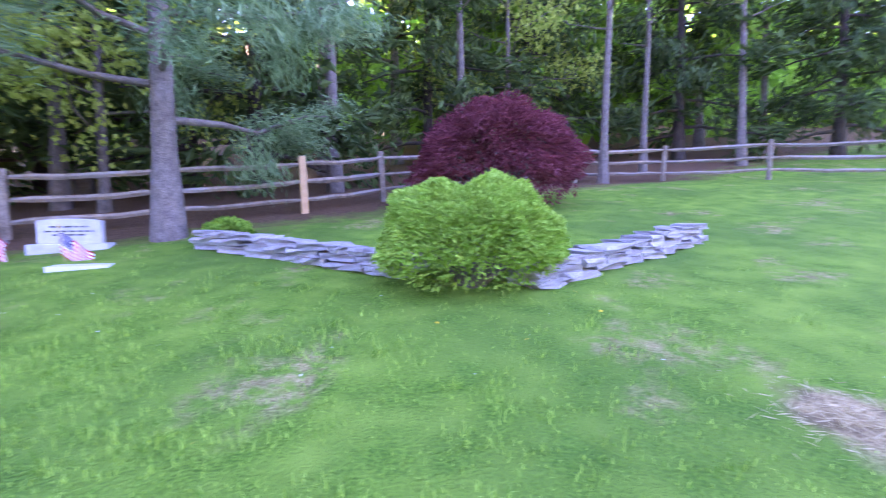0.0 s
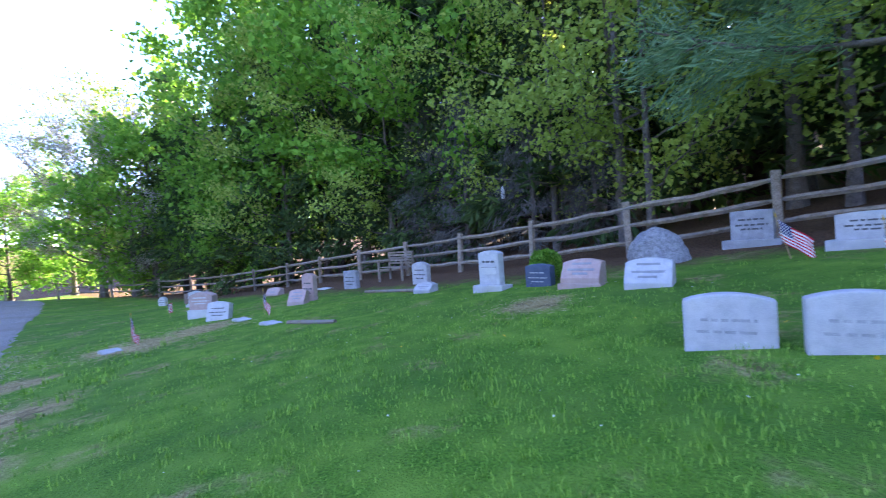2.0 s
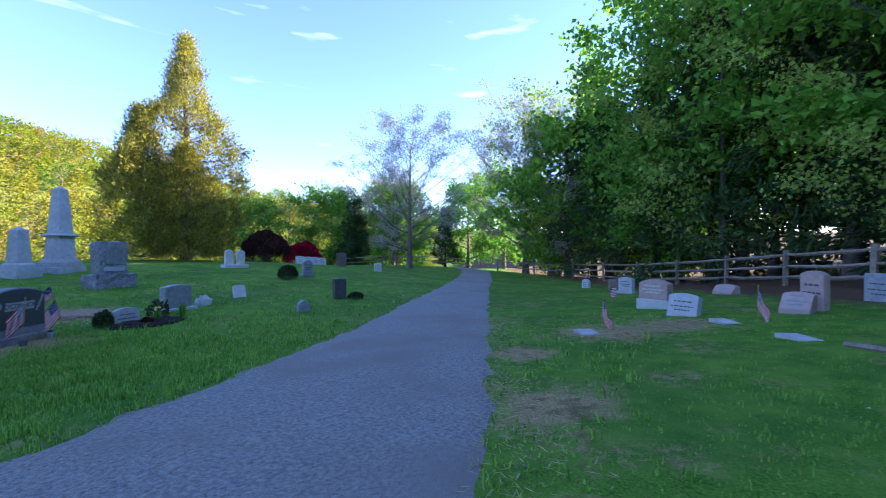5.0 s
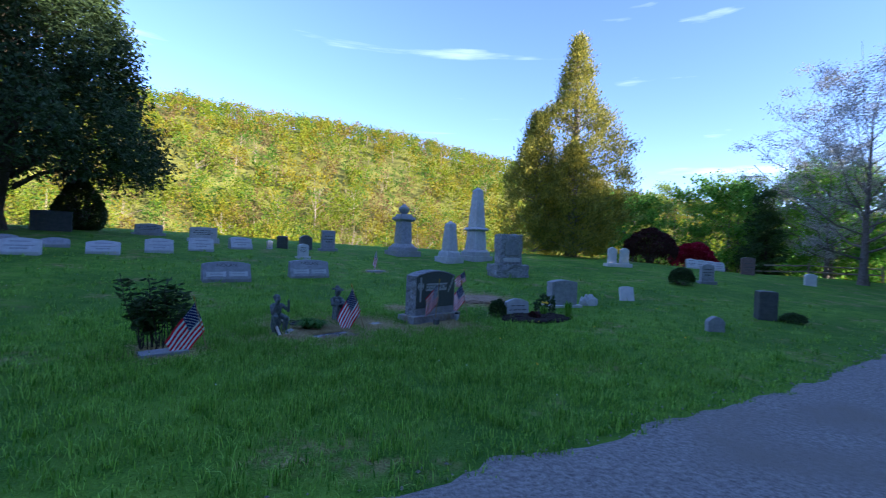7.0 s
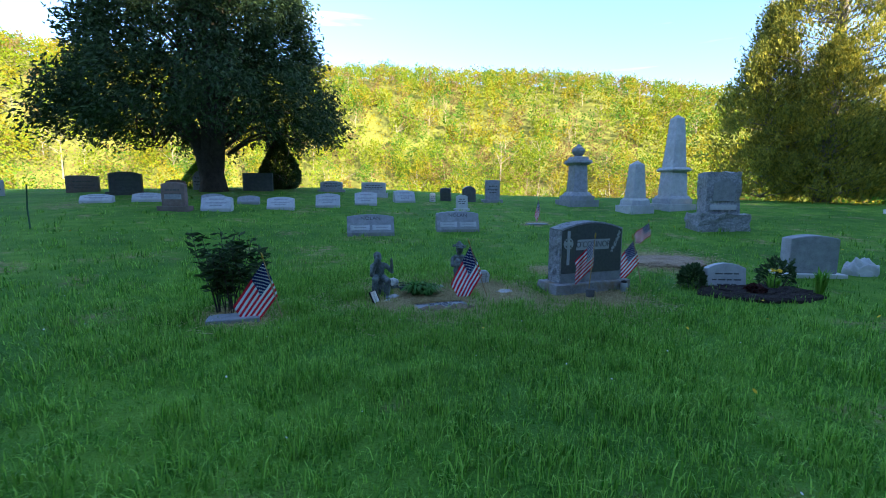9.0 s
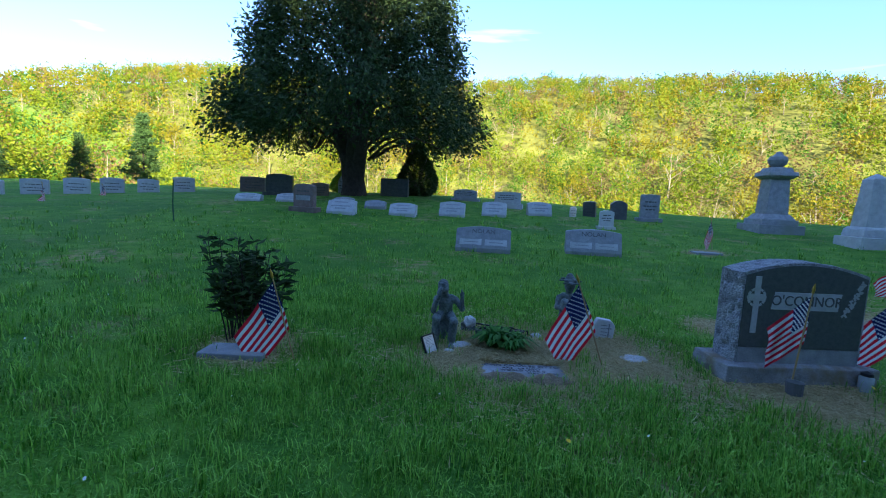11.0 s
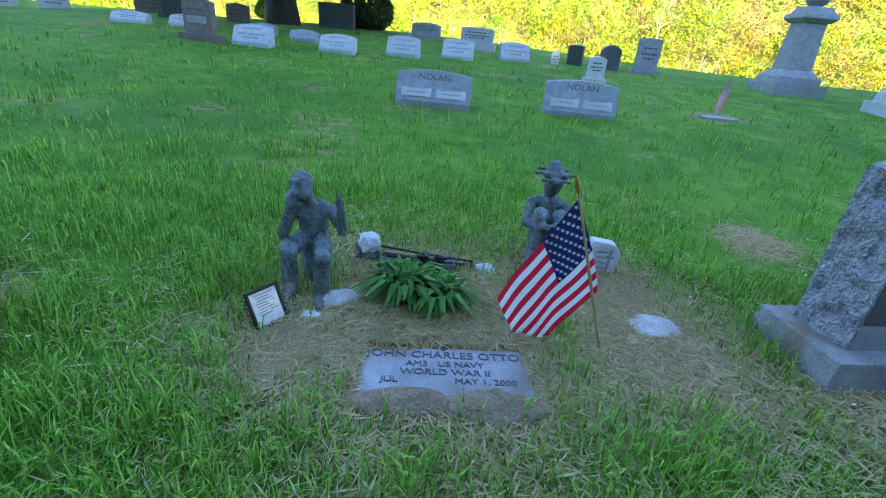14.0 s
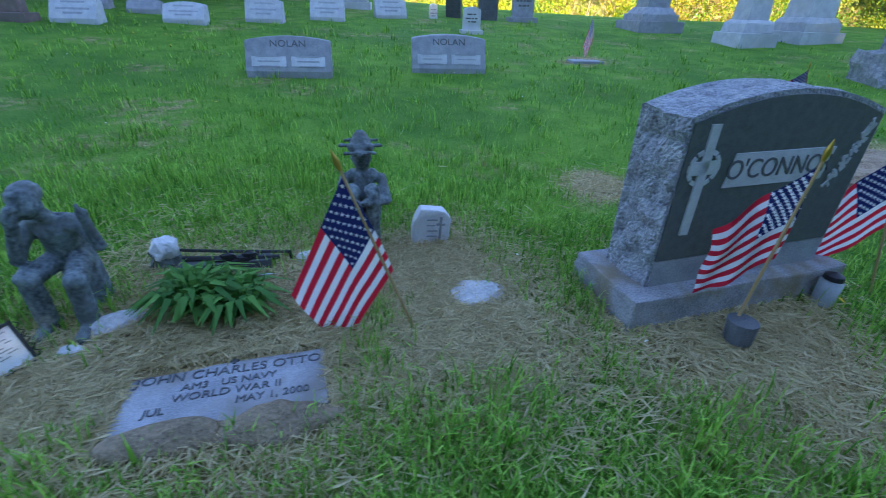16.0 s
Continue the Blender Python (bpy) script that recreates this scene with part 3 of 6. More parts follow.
upright(-14.55, -0.42, 40, 0.46, 0.78, 0.16, PINK_GRANITE, "tall pink granite gravestone with curved top", rise=0.07)
slant(-14.2, -0.75, 60, 0.5, 0.42, PINK_GRANITE, "pink granite slant gravestone leaning on the lawn", lean=-6)
upright(-15.35, -3.25, 62, 0.72, 0.72, 0.26, PINK_GRANITE, "rose granite double gravestone with a white carved lower part", base=(0.8, 0.24, 0.34), rise=0.1, base_mat=WHITE_STONE, letter=WHITE_STONE)
upright(-13.95, -2.66, 62, 0.62, 0.48, 0.18, LIGHT_GRANITE, "pale blue-grey gravestone leaning back", rise=0.05, lean=-14)
upright(-20.2, -4.45, 55, 0.6, 0.58, 0.15, LIGHT_GRANITE, "pale grey gravestone far along the drive", rise=0.05, base=(0.7, 0.1, 0.3))
upright(-21.6, -4.7, 55, 0.5, 0.6, 0.15, DARK_GRANITE, "dark gravestone far along the drive", rise=0.02)
upright(-24.2, -6.6, 55, 0.4, 0.42, 0.15, WHITE_STONE, "small white gravestone near the end of the drive", rise=0.12)
upright(-22.8, -5.2, 55, 0.55, 0.45, 0.15, BROWN_GRANITE, "low brown gravestone near the fence", rise=0.02)
slant(-18.8, -1.6, 40, 0.7, 0.3, PINK_GRANITE, "low pink slant marker by the rail fence")
upright(-6.95, 6.45, 22, 0.6, 0.6, 0.15, GRANITE, "grey granite gravestone with flat top by the fence", base=(0.82, 0.12, 0.32), rise=0.01)
upright(-5.2, 6.2, 20, 0.74, 0.45, 0.16, LIGHT_GRANITE, "wide pale gravestone on a base under the pine", base=(0.92, 0.1, 0.34), rise=0.03)
flat_marker(-4.2, 5.12, 20, 0.6, 0.3, WHITE_STONE, "white flat grave marker in the grass")
flat_marker(-11.45, -4.1, 30, 0.5, 0.32, LIGHT_GRANITE, "pale flat grave marker beside the drive")
flat_marker(-11.2, -1.25, 25, 0.5, 0.3, LIGHT_GRANITE, "pale flat grave marker in the lawn")
flat_marker(-12.9, -2.0, 25, 0.5, 0.3, LIGHT_GRANITE, "pale flat grave marker beside a flag")
flat_marker(-17.3, 0.1, 25, 0.6, 0.4, WHITE_STONE, "white flat grave marker near the fence")
for i, (bx, by, bs) in enumerate(((-7.75, 5.3, 1.0),)):
    bm = bmesh.new()
    bmesh.ops.create_icosphere(bm, subdivisions=4, radius=0.5)
    for v in bm.verts:
        v.co = Vector((v.co.x * 1.1, v.co.y * 0.7, v.co.z * 1.15 * (1 - 0.25 * abs(v.co.x))))
        v.co += v.co.normalized() * (0.1 * noise.noise(v.co * 2.3) + 0.03 * noise.noise(v.co * 9))
    ob = part("boulder", bm, ROCK)
    ob.matrix_world = place(bx, by, 20, 0, -0.02)
    tagged(ob, "rough grey boulder set up as a memorial", "boulder")

# the knoll: rows of slants and tablets below the yew
upright(3.08, -16.4, YARD - 6, 0.56, 0.74, 0.2, BROWN_GRANITE, "brownish granite gravestone on a rough base", base=(0.74, 0.14, 0.36), rise=0.05, plaque=GRANITE)
for x, y, w, h in ((2.23, -16.86, 0.74, 0.4), (1.0, -17.9, 0.72, 0.36), (0.03, -18.9, 0.7, 0.43), (-0.8, -19.95, 0.7, 0.44)):
    slant(x, y, YARD - 4, w, h, LIGHT_GRANITE, "low pale grey slant gravestone in a row below the yew")
slant(-1.7, -21.4, YARD + 10, 0.74, 0.42, LIGHT_GRANITE, "low pale slant gravestone turned in its row", lean=4)
upright(-0.25, -22.5, YARD - 8, 0.9, 0.56, 0.2, LIGHT_GRANITE, "wide pale gravestone on a long base", base=(1.05, 0.16, 0.36), rise=0.02)
upright(1.9, -23.6, YARD, 0.9, 0.45, 0.2, GRANITE, "wide grey gravestone with curved top", base=(1.1, 0.1, 0.36), rise=0.06)
upright(-3.87, -20.2, YARD, 0.36, 0.5, 0.12, WHITE_STONE, "small white tablet gravestone with rounded top", base=(0.46, 0.08, 0.26), rise=0.05)
upright(-4.7, -22.85, YARD, 0.54, 0.84, 0.16, GRANITE, "tall grey tablet gravestone", base=(0.72, 0.12, 0.36), rise=0.02)
upright(-3.85, -22.6, YARD + 5, 0.5, 0.6, 0.16, DARK_GRANITE, "dark tablet gravestone with arched top", rise=0.12)
upright(-3.0, -22.6, YARD - 30, 0.4, 0.5, 0.14, DARK_GRANITE, "small dark gravestone leaning sideways", rise=0.02, lean=8)
upright(-2.6, -22.0, YARD, 0.2, 0.34, 0.12, LIGHT_GRANITE, "narrow pale grave post", rise=0.04)
upright(10.4, -20.6, YARD + 14, 1.0, 0.64, 0.22, BROWN_GRANITE, "brown granite gravestone with flat top", rise=0.02)
upright(7.2, -19.2, YARD + 10, 0.92, 0.78, 0.24, DARK_GRANITE, "dark granite gravestone with curved top", base=(1.1, 0.12, 0.4), rise=0.07)
upright(6.2, -20.2, YARD + 10, 0.6, 0.48, 0.2, BROWN_GRANITE, "low brown gravestone behind another", rise=0.05)
upright(8.7, -20.4, YARD + 10, 0.5, 0.52, 0.2, GRANITE, "small grey gravestone behind another", rise=0.04)
slant(5.96, -16.95, YARD + 8, 0.76, 0.26, LIGHT_GRANITE, "low pale granite marker in the grass")
slant(4.96, -17.6, YARD + 6, 0.74, 0.28, LIGHT_GRANITE, "low pale granite marker in the grass")
slant(3.4, -18.3, YARD + 4, 0.6, 0.26, GRANITE, "low grey granite marker under the yew")
slant(2.3, -18.4, YARD + 4, 0.6, 0.26, GRANITE, "low grey granite marker under the yew")
upright(4.35, -22.3, YARD, 1.08, 0.7, 0.26, DARK_GRANITE, "wide dark granite gravestone under the yew", rise=0.01)
upright(6.6, -21.9, YARD, 0.4, 0.75, 0.14, GRANITE, "grey pointed tablet behind the yew trunk", rise=0.25)
for k, (x, y, w, h) in enumerate(((13.0, -13.2, 0.75, 0.5), (12.6, -14.2, 0.7, 0.52), (12.3, -15.2, 0.7, 0.55), (12.2, -16.2, 0.7, 0.56), (12.0, -17.3, 0.68, 0.52), (11.6, -18.4, 0.75, 0.6))):
    upright(x, y, YARD + 35, w, h, 0.2, LIGHT_GRANITE, "pale grey tablet in the long row on the lawn", rise=0.04)
slant(12.2, -12.3, YARD + 40, 0.9, 0.4, GRANITE, "wide grey slant gravestone at the row's end")
slant(-2.44, -15.42, YARD, 1.0, 0.46, GRANITE, "wide pale slant gravestone with a carved family name", "NOLAN")
slant(-4.19, -16.55, YARD - 2, 1.0, 0.48, GRANITE, "wide pale slant gravestone with a carved family name, tilted", "NOLAN", lean=3)
flat_marker(-6.1, -18.0, YARD, 0.5, 0.3, GRANITE, "grey flat grave marker beside a small flag")
upright(-16.2, -20.5, YARD - 30, 0.36, 0.82, 0.14, WHITE_STONE, "white twin tablet gravestone with rounded tops", rise=0.1, rows=())
upright(-16.62, -20.28, YARD - 30, 0.36, 0.82, 0.14, WHITE_STONE, "white twin tablet gravestone with rounded tops", rise=0.1, rows=())
bm = box(bmesh.new(), -0.55, 0.55, -0.2, 0.2, -0.1, 0.16, 0.02)
ob = part("plinth", bm, WHITE_STONE)
ob.matrix_world = place(-16.41, -20.39, YARD - 30)
tagged(ob, "white stone plinth under two tablets", "plinth")
upright(-17.0, -16.5, YARD - 40, 0.42, 0.68, 0.16, GRANITE, "grey tablet gravestone with curved top", base=(0.55, 0.1, 0.3), rise=0.08)
upright(-13.8, -11.85, YARD - 50, 0.36, 0.64, 0.26, DARK_GRANITE, "dark square gravestone with a low shrub beside it", rise=0.01)
upright(-11.9, -13.9, YARD - 35, 0.34, 0.38, 0.1, WHITE_STONE, "small white tablet leaning back", rise=0.02, lean=-18, rows=())
upright(-11.55, -11.0, YARD - 40, 0.3, 0.3, 0.14, GRANITE, "small grey pointed gravestone", rise=0.09, rows=())
upright(-9.75, -13.35, YARD - 18, 0.66, 0.62, 0.22, GRANITE, "grey granite gravestone on a white base behind a flower bed", base=(0.86, 0.07, 0.36), rise=0.05, base_mat=WHITE_STONE, rows=())
upright(-8.25, -12.45, YARD - 15, 0.5, 0.36, 0.12, LIGHT_GRANITE, "low pale gravestone with curved top in a flower bed", rise=0.07, lean=-6)
for k in range(4):
    slant(-22.6 - 0.75 * k, -22.9 - 0.15 * k, YARD - 50, 0.5, 0.5, WHITE_STONE, "small white slant marker in a row near a red azalea")
upright(-25.2, -22.0, YARD - 50, 0.6, 0.9, 0.2, BROWN_GRANITE, "brown tablet near the red azalea", rise=0.05)
upright(-23.5, -17.8, YARD - 50, 0.4, 0.5, 0.16, WHITE_STONE, "small white tablet at the knoll's edge", rise=0.05, rows=())


def taper(bm, z0, z1, a0, a1, bevel=0.0):
    vs = [bm.verts.new((sx * a, sy * a, z)) for z, a in ((z0, a0), (z1, a1)) for sy in (-1, 1) for sx in (-1, 1)]
    for f in ((0, 2, 3, 1), (4, 5, 7, 6), (0, 1, 5, 4), (2, 6, 7, 3), (0, 4, 6, 2), (1, 3, 7, 5)):
        bm.faces.new([vs[i] for i in f])
    return bm


def stack(x, y, rz, pieces, material, label, name="obelisk"):
    """A monument of square tapered pieces, one on another."""
    root = thing(name, place(x, y, rz), label, "monument", "tall monuments")
    for pname, courses in pieces:
        bm = bmesh.new()
        for z0, z1, a0, a1 in courses:
            taper(bm, z0, z1, a0, a1)
        bmesh.ops.bevel(bm, geom=bm.edges[:], offset=0.008, segments=1, affect="EDGES")
        part(pname, bm, material, root)
    return root


stack(-10.58, -21.7, YARD, [("base", [(-0.1, 0.2, 0.5, 0.5)]), ("plinth", [(0.2, 0.36, 0.42, 0.42), (0.36, 0.46, 0.4, 0.34)]), ("die", [(0.46, 1.22, 0.31, 0.27)]),
      ("cap", [(1.22, 1.28, 0.33, 0.38), (1.28, 1.36, 0.38, 0.3)]), ("shaft", [(1.36, 2.88, 0.255, 0.155), (2.88, 3.0, 0.155, 0.02)])], LIGHT_GRANITE, "tall pale granite obelisk on a stepped pedestal")
ob = stack(-9.2, -20.77, YARD, [("base", [(-0.1, 0.24, 0.4, 0.4)]), ("plinth", [(0.24, 0.4, 0.32, 0.3), (0.4, 0.46, 0.3, 0.25)]), ("shaft", [(0.46, 1.48, 0.225, 0.16), (1.48, 1.6, 0.16, 0.02)])], LIGHT_GRANITE, "short pale granite obelisk on a square base")
u = stack(-7.7, -22.6, YARD, [("base", [(-0.1, 0.22, 0.55, 0.55)]), ("plinth", [(0.22, 0.36, 0.44, 0.44), (0.36, 0.5, 0.4, 0.3)]), ("die", [(0.5, 1.42, 0.27, 0.23)]), ("cornice", [(1.42, 1.5, 0.26, 0.36), (1.5, 1.6, 0.36, 0.34), (1.6, 1.72, 0.28, 0.24)])], GRANITE, "tall grey granite column with a draped urn on top", "urn_monument")
bm = bmesh.new()
prof = [(0.1, 1.7), (0.12, 1.74), (0.2, 1.82), (0.23, 1.92), (0.2, 2.0), (0.12, 2.05), (0.09, 2.08), (0.05, 2.14), (0.0, 2.16)]
ringv = [[bm.verts.new((r * math.cos(a * math.pi / 8), r * math.sin(a * math.pi / 8), z)) for a in range(16)] for r, z in prof[:-1]]
for a, b in zip(ringv, ringv[1:]):
    for k in range(16):
        bm.faces.new((a[k], a[(k + 1) % 16], b[(k + 1) % 16], b[k]))
tip = bm.verts.new((0, 0, 2.16))
for k in range(16):
    bm.faces.new((ringv[-1][k], ringv[-1][(k + 1) % 16], tip))
part("urn", bm, GRANITE, u, "carved stone urn")

# the rough-hewn monument
root = thing("gravestone", place(-10.25, -17.6, YARD - 14), "large rock-faced grey granite gravestone on a rough base", "gravestone", "gravestones")
bm = box(bmesh.new(), -0.56, 0.56, -0.34, 0.34, -0.1, 0.4)
dense(bm, 7)
roughen(bm, 0.07, 5, 3)
part("base", bm, ROCK, root, "rock-pitched base")
bm = box(bmesh.new(), -0.4, 0.4, -0.2, 0.2, 0.38, 1.36)
dense(bm, 7)
roughen(bm, 0.045, 6, 7)
part("tablet", bm, ROCK, root)
bm = prism(bmesh.new(), [(-0.3, 0.5), (0.3, 0.5), (0.3, 0.62), (-0.3, 0.62)], 0.03, 0.004, -0.215)
part("name_band", bm, LIGHT_GRANITE, root)
bm = prism(bmesh.new(), arch(0.5, 0.5, 0.12), 0.02, 0.004, -0.21)
bmesh.ops.translate(bm, vec=(0, 0, 0.7), verts=bm.verts)
part("carved_panel", bm, GRANITE, root)

# the large dark monument near the grave garden
OC = (-6.41, -12.08)
root = thing("gravestone", place(OC[0], OC[1], 210, 0, 0.02), "dark polished granite gravestone with rock-pitched ends on a grey base", "gravestone", "gravestones")
OCROOT = root
bm = box(bmesh.new(), -0.57, 0.57, -0.21, 0.21, -0.1, 0.15, 0.01)
dense(bm, 3)
roughen(bm, 0.012, 9, 3)
part("base", bm, surface("mossy_base", (0.16, 0.16, 0.165), (0.36, 0.36, 0.37), 9, 120, 0.85, 0.6, 0.008, stain=(0.2, 0.16, 0.1), stain_scale=5), root, "wide grey granite base")
bm = prism(bmesh.new(), arch(0.94, 0.76, 0.085, 16), 0.25, 0)
bmesh.ops.translate(bm, vec=(0, 0, 0.148), verts=bm.verts)
bmesh.ops.triangulate(bm, faces=[f for f in bm.faces if len(f.verts) > 4])
bmesh.ops.subdivide_edges(bm, edges=[e for e in bm.edges if abs(e.calc_length()) > 0.1], cuts=13, use_grid_fill=True)
for v in bm.verts:
    if abs(v.co.y) < 0.118:
        v.co += Vector((noise.noise(v.co * 11) + 0.5 * noise.noise(v.co * 27), 0, 0.4 * noise.noise(v.co * 13 + Vector((3, 0, 0))))) * 0.042
part("tablet", bm, ROCK, root, "rock-pitched granite body")
bm = prism(bmesh.new(), arch(0.91, 0.62, 0.085, 16), 0.008, 0.002, -0.128)
bmesh.ops.translate(bm, vec=(0, 0, 0.27), verts=bm.verts)
part("polished_face", bm, POLISHED, root, "polished dark face")
bm = prism(bmesh.new(), [(-0.455, 0.15), (0.455, 0.15), (0.455, 0.266), (-0.455, 0.266)], 0.006, 0.002, -0.127)
part("honed_band", bm, GRANITE, root, "paler unpolished band")
bm = prism(bmesh.new(), [(-0.25, 0.56), (0.25, 0.56), (0.27, 0.69), (-0.23, 0.69)], 0.006, 0.001, -0.1335)
part("name_band", bm, PALE_LETTER, root, "frosted name band")
words("lettering", "O'CONNOR", 0.105, LETTER, root, 0.01, -0.138, 0.625, 90, 0.92, 0.002)
bm = bmesh.new()
for x0, x1, z0, z1 in ((-0.385, -0.345, 0.32, 0.74), (-0.43, -0.30, 0.56, 0.61)):
    box(bm, x0, x1, -0.138, -0.131, z0 + 0.06, z1 + 0.06)
for k in range(12):
    a = k * math.pi / 6
    box(bm, -0.012, 0.012, -0.137, -0.131, -0.008, 0.008, 0, pose(-0.365 + 0.062 * math.cos(a), 0, 0.645 + 0.062 * math.sin(a), 0, -math.degrees(a) + 90, 0))
part("carved_cross", bm, PALE_LETTER, root, "frosted celtic cross")
bm = bmesh.new()
rr = random.Random(4)
for k in range(34):
    u = rr.random()
    box(bm, -0.014, 0.014, -0.136, -0.131, -0.006, 0.006, 0, pose(0.34 + 0.12 * (u - 0.3) + rr.uniform(-0.02, 0.02), -0.0005 * (k % 5), 0.52 + 0.26 * u, 0, rr.uniform(0, 180), 0))
tagged(part("carved_ivy", bm, PALE_LETTER, root, "frosted ivy spray"), kind="stuff")

# ---- rail fence ----
POSTS = [(-34, -9.4), (-31.4, -7.0), (-28.9, -4.9), (-26.3, -3.0), (-23.6, -1.3), (-20.9, 0.1), (-18.3, 1.45), (-15.9, 2.75), (-13.6, 3.75), (-11.2, 4.75), (-9.0, 5.75), (-6.92, 7.0), (-4.9, 7.95), (-2.75, 8.85), (-1.35, 10.1), (1.4, 12.2), (4.2, 14.2), (6.9, 14.0), (9.2, 12.6), (11.3, 11.2), (13.4, 9.6), (15.6, 7.9), (18, 6.2)]
fence = thing("split_rail_fence", Matrix(), "weathered three-rail split wooden fence along the woods", "fence")
frng = random.Random(8)


def rail_between(a, b, za, zb, parent, mat):
    n = 6
    pts = [(a[0] + (b[0] - a[0]) * i / n + frng.uniform(-0.02, 0.02), a[1] + (b[1] - a[1]) * i / n + frng.uniform(-0.02, 0.02), za + (zb - za) * i / n + frng.uniform(-0.018, 0.018) - 0.03 * math.sin(math.pi * i / n)) for i in range(n + 1)]
    r = [0.03] + [frng.uniform(0.045, 0.06)] * (n - 1) + [0.03]
    v, f = tube(pts, r, 5)
    raw("rail", v, f, [mat], parent)


def fence_post(x, y, h, parent, mat, w=0.065):
    bm = box(bmesh.new(), -w, w, -w * 0.8, w * 0.8, -0.2, h, 0.012)
    for v in bm.verts:
        v.co += Vector((noise.noise(v.co * 7 + Vector((x, y, 0))), noise.noise(v.co * 7 + Vector((y, x, 3))), 0.4 * noise.noise(v.co * 5 + Vector((x, 0, 0))))) * 0.018
    ob = part("post", bm, mat, parent, "new orange cedar post" if mat == NEW_WOOD else "")
    ob.matrix_basis = pose(x, y, gz(x, y), frng.uniform(-3, 3), frng.uniform(-3, 3), frng.uniform(15, 45))


for i, (x, y) in enumerate(POSTS):
    fence_post(x, y, 1.12, fence, NEW_WOOD if i == 13 else FENCE_WOOD)
    if i + 1 < len(POSTS):
        x2, y2 = POSTS[i + 1]
        for h in (0.98, 0.62, 0.28):
            rail_between((x, y), (x2, y2), gz(x, y) + h, gz(x2, y2) + h, fence, FENCE_WOOD)
end_fence = thing("split_rail_fence", Matrix(), "low weathered rail fence beyond the end of the drive", "fence")
EP = [(-36, -9.8), (-37.0, -13), (-38.2, -16.5), (-39.4, -20), (-37.5, -23.5), (-35.6, -26.5), (-33.5, -29)]
for i, (x, y) in enumerate(EP):
    fence_post(x, y, 1.0, end_fence, FENCE_WOOD)
    if i + 1 < len(EP) and i != 2:
        for h in (0.85, 0.45):
            rail_between(EP[i], EP[i + 1], gz(x, y) + h, gz(*EP[i + 1]) + h, end_fence, FENCE_WOOD)

# ---- trees ----


def skeleton_tree(rng, h, trunk_r, crown_lo, crown_r, n_limb, profile, rise=0.5, lean=(0, 0), twist=0.25, sub=5, fork=0.0):
    """Trunk, limbs and twigs as tubes; returns tubes and the twig points with their outward ways."""
    tubes, tips, ways = [], [], []
    n = 9
    tp = np.stack([lean[0] * np.linspace(0, 1, n) ** 1.5 + np.cumsum(rng.normal(0, twist * 0.05 * h / n, n)), lean[1] * np.linspace(0, 1, n) ** 1.5 + np.cumsum(rng.normal(0, twist * 0.05 * h / n, n)), np.linspace(-0.25, h * 0.97, n)], 1)
    tr = trunk_r * (1 - np.linspace(0, 1, n) ** 1.1 * 0.93)
    tr[0] *= 1.5
    tubes.append(tube(tp, tr, 8))
    for i in range(n_limb):
        u = (i + rng.uniform(0, 0.9)) / n_limb
        z = crown_lo + (h - crown_lo) * u * 0.98
        s = z / h
        o = np.array([np.interp(z, tp[:, 2], tp[:, k]) for k in range(3)])
        a = i * 2.4 + rng.uniform(-0.5, 0.5)
        length = crown_r * profile(u) * rng.uniform(0.75, 1.1)
        d = np.array([math.cos(a), math.sin(a), rise * (0.4 + u)])
        m = 5
        t = np.linspace(0, 1, m)[:, None]
        lp = o + d * length * t + np.array([0, 0, 1]) * (t ** 2) * length * (0.25 if rise > 0 else -0.18) + rng.normal(0, 0.05 * length, (m, 3)) * t
        lr = trunk_r * max(0.12, 0.42 * (1 - s)) * np.linspace(1, 0.2, m)
        tubes.append(tube(lp, lr, 5))
        for j in range(sub):
            w = rng.uniform(0.25, 1.0)
            q = np.array([np.interp(w, t[:, 0], lp[:, k]) for k in range(3)])
            dd = d + rng.normal(0, 0.65, 3)
            dd /= np.linalg.norm(dd)
            sl = length * rng.uniform(0.22, 0.45) * (1.2 - 0.6 * w)
            sp = np.stack([q, q + dd * sl * 0.5 + rng.normal(0, 0.04, 3), q + dd * sl])
            tubes.append(tube(sp, np.array([0.35, 0.22, 0.08]) * lr[0] * 0.8, 4))
            for v in (0.35, 0.6, 0.8, 1.0):
                tips.append(q + dd * sl * v)
                ways.append(dd)
    return tubes, np.array(tips), np.array(ways)


def tree(name, label, rng_seed, h, trunk_r, crown_lo, crown_r, n_limb, profile, leaf, bark, per_tip, leaf_len, leaf_wid, spread, rise=0.5, sub=5, droop=0.0, category="tree", lean=(0, 0), group="", along=False):
    rng = np.random.default_rng(rng_seed)
    root = thing(name, Matrix(), label, category, group)
    tubes, tips, ways = skeleton_tree(rng, h, trunk_r, crown_lo, crown_r, n_limb, profile, rise, lean, sub=sub)
    v, f = join(tubes)
    raw("trunk", v, f, [bark], root, smooth=True)
    if per_tip:
        c = np.repeat(tips, per_tip, 0)
        w = np.repeat(ways, per_tip, 0)
        c = c + rng.normal(0, spread, c.shape) * np.array([1, 1, 0.6])
        v, f = leaves(c, leaf_len, leaf_wid, rng, droop, w if along else None)
        raw("crown", v, f, [leaf], root)
    return root


def put(ob, x, y, rz=0.0, s=1.0, sink=0.05):
    ob.matrix_world = pose(x, y, gz(x, y) - sink, 0, 0, rz) @ Matrix.Scale(s, 4)
    return ob


def again(ob, x, y, rz=0.0, s=1.0):
    c = copy_thing(ob, pose(x, y, gz(x, y) - 0.05, 0, 0, rz))
    c.scale = (s, s, s)
    return c


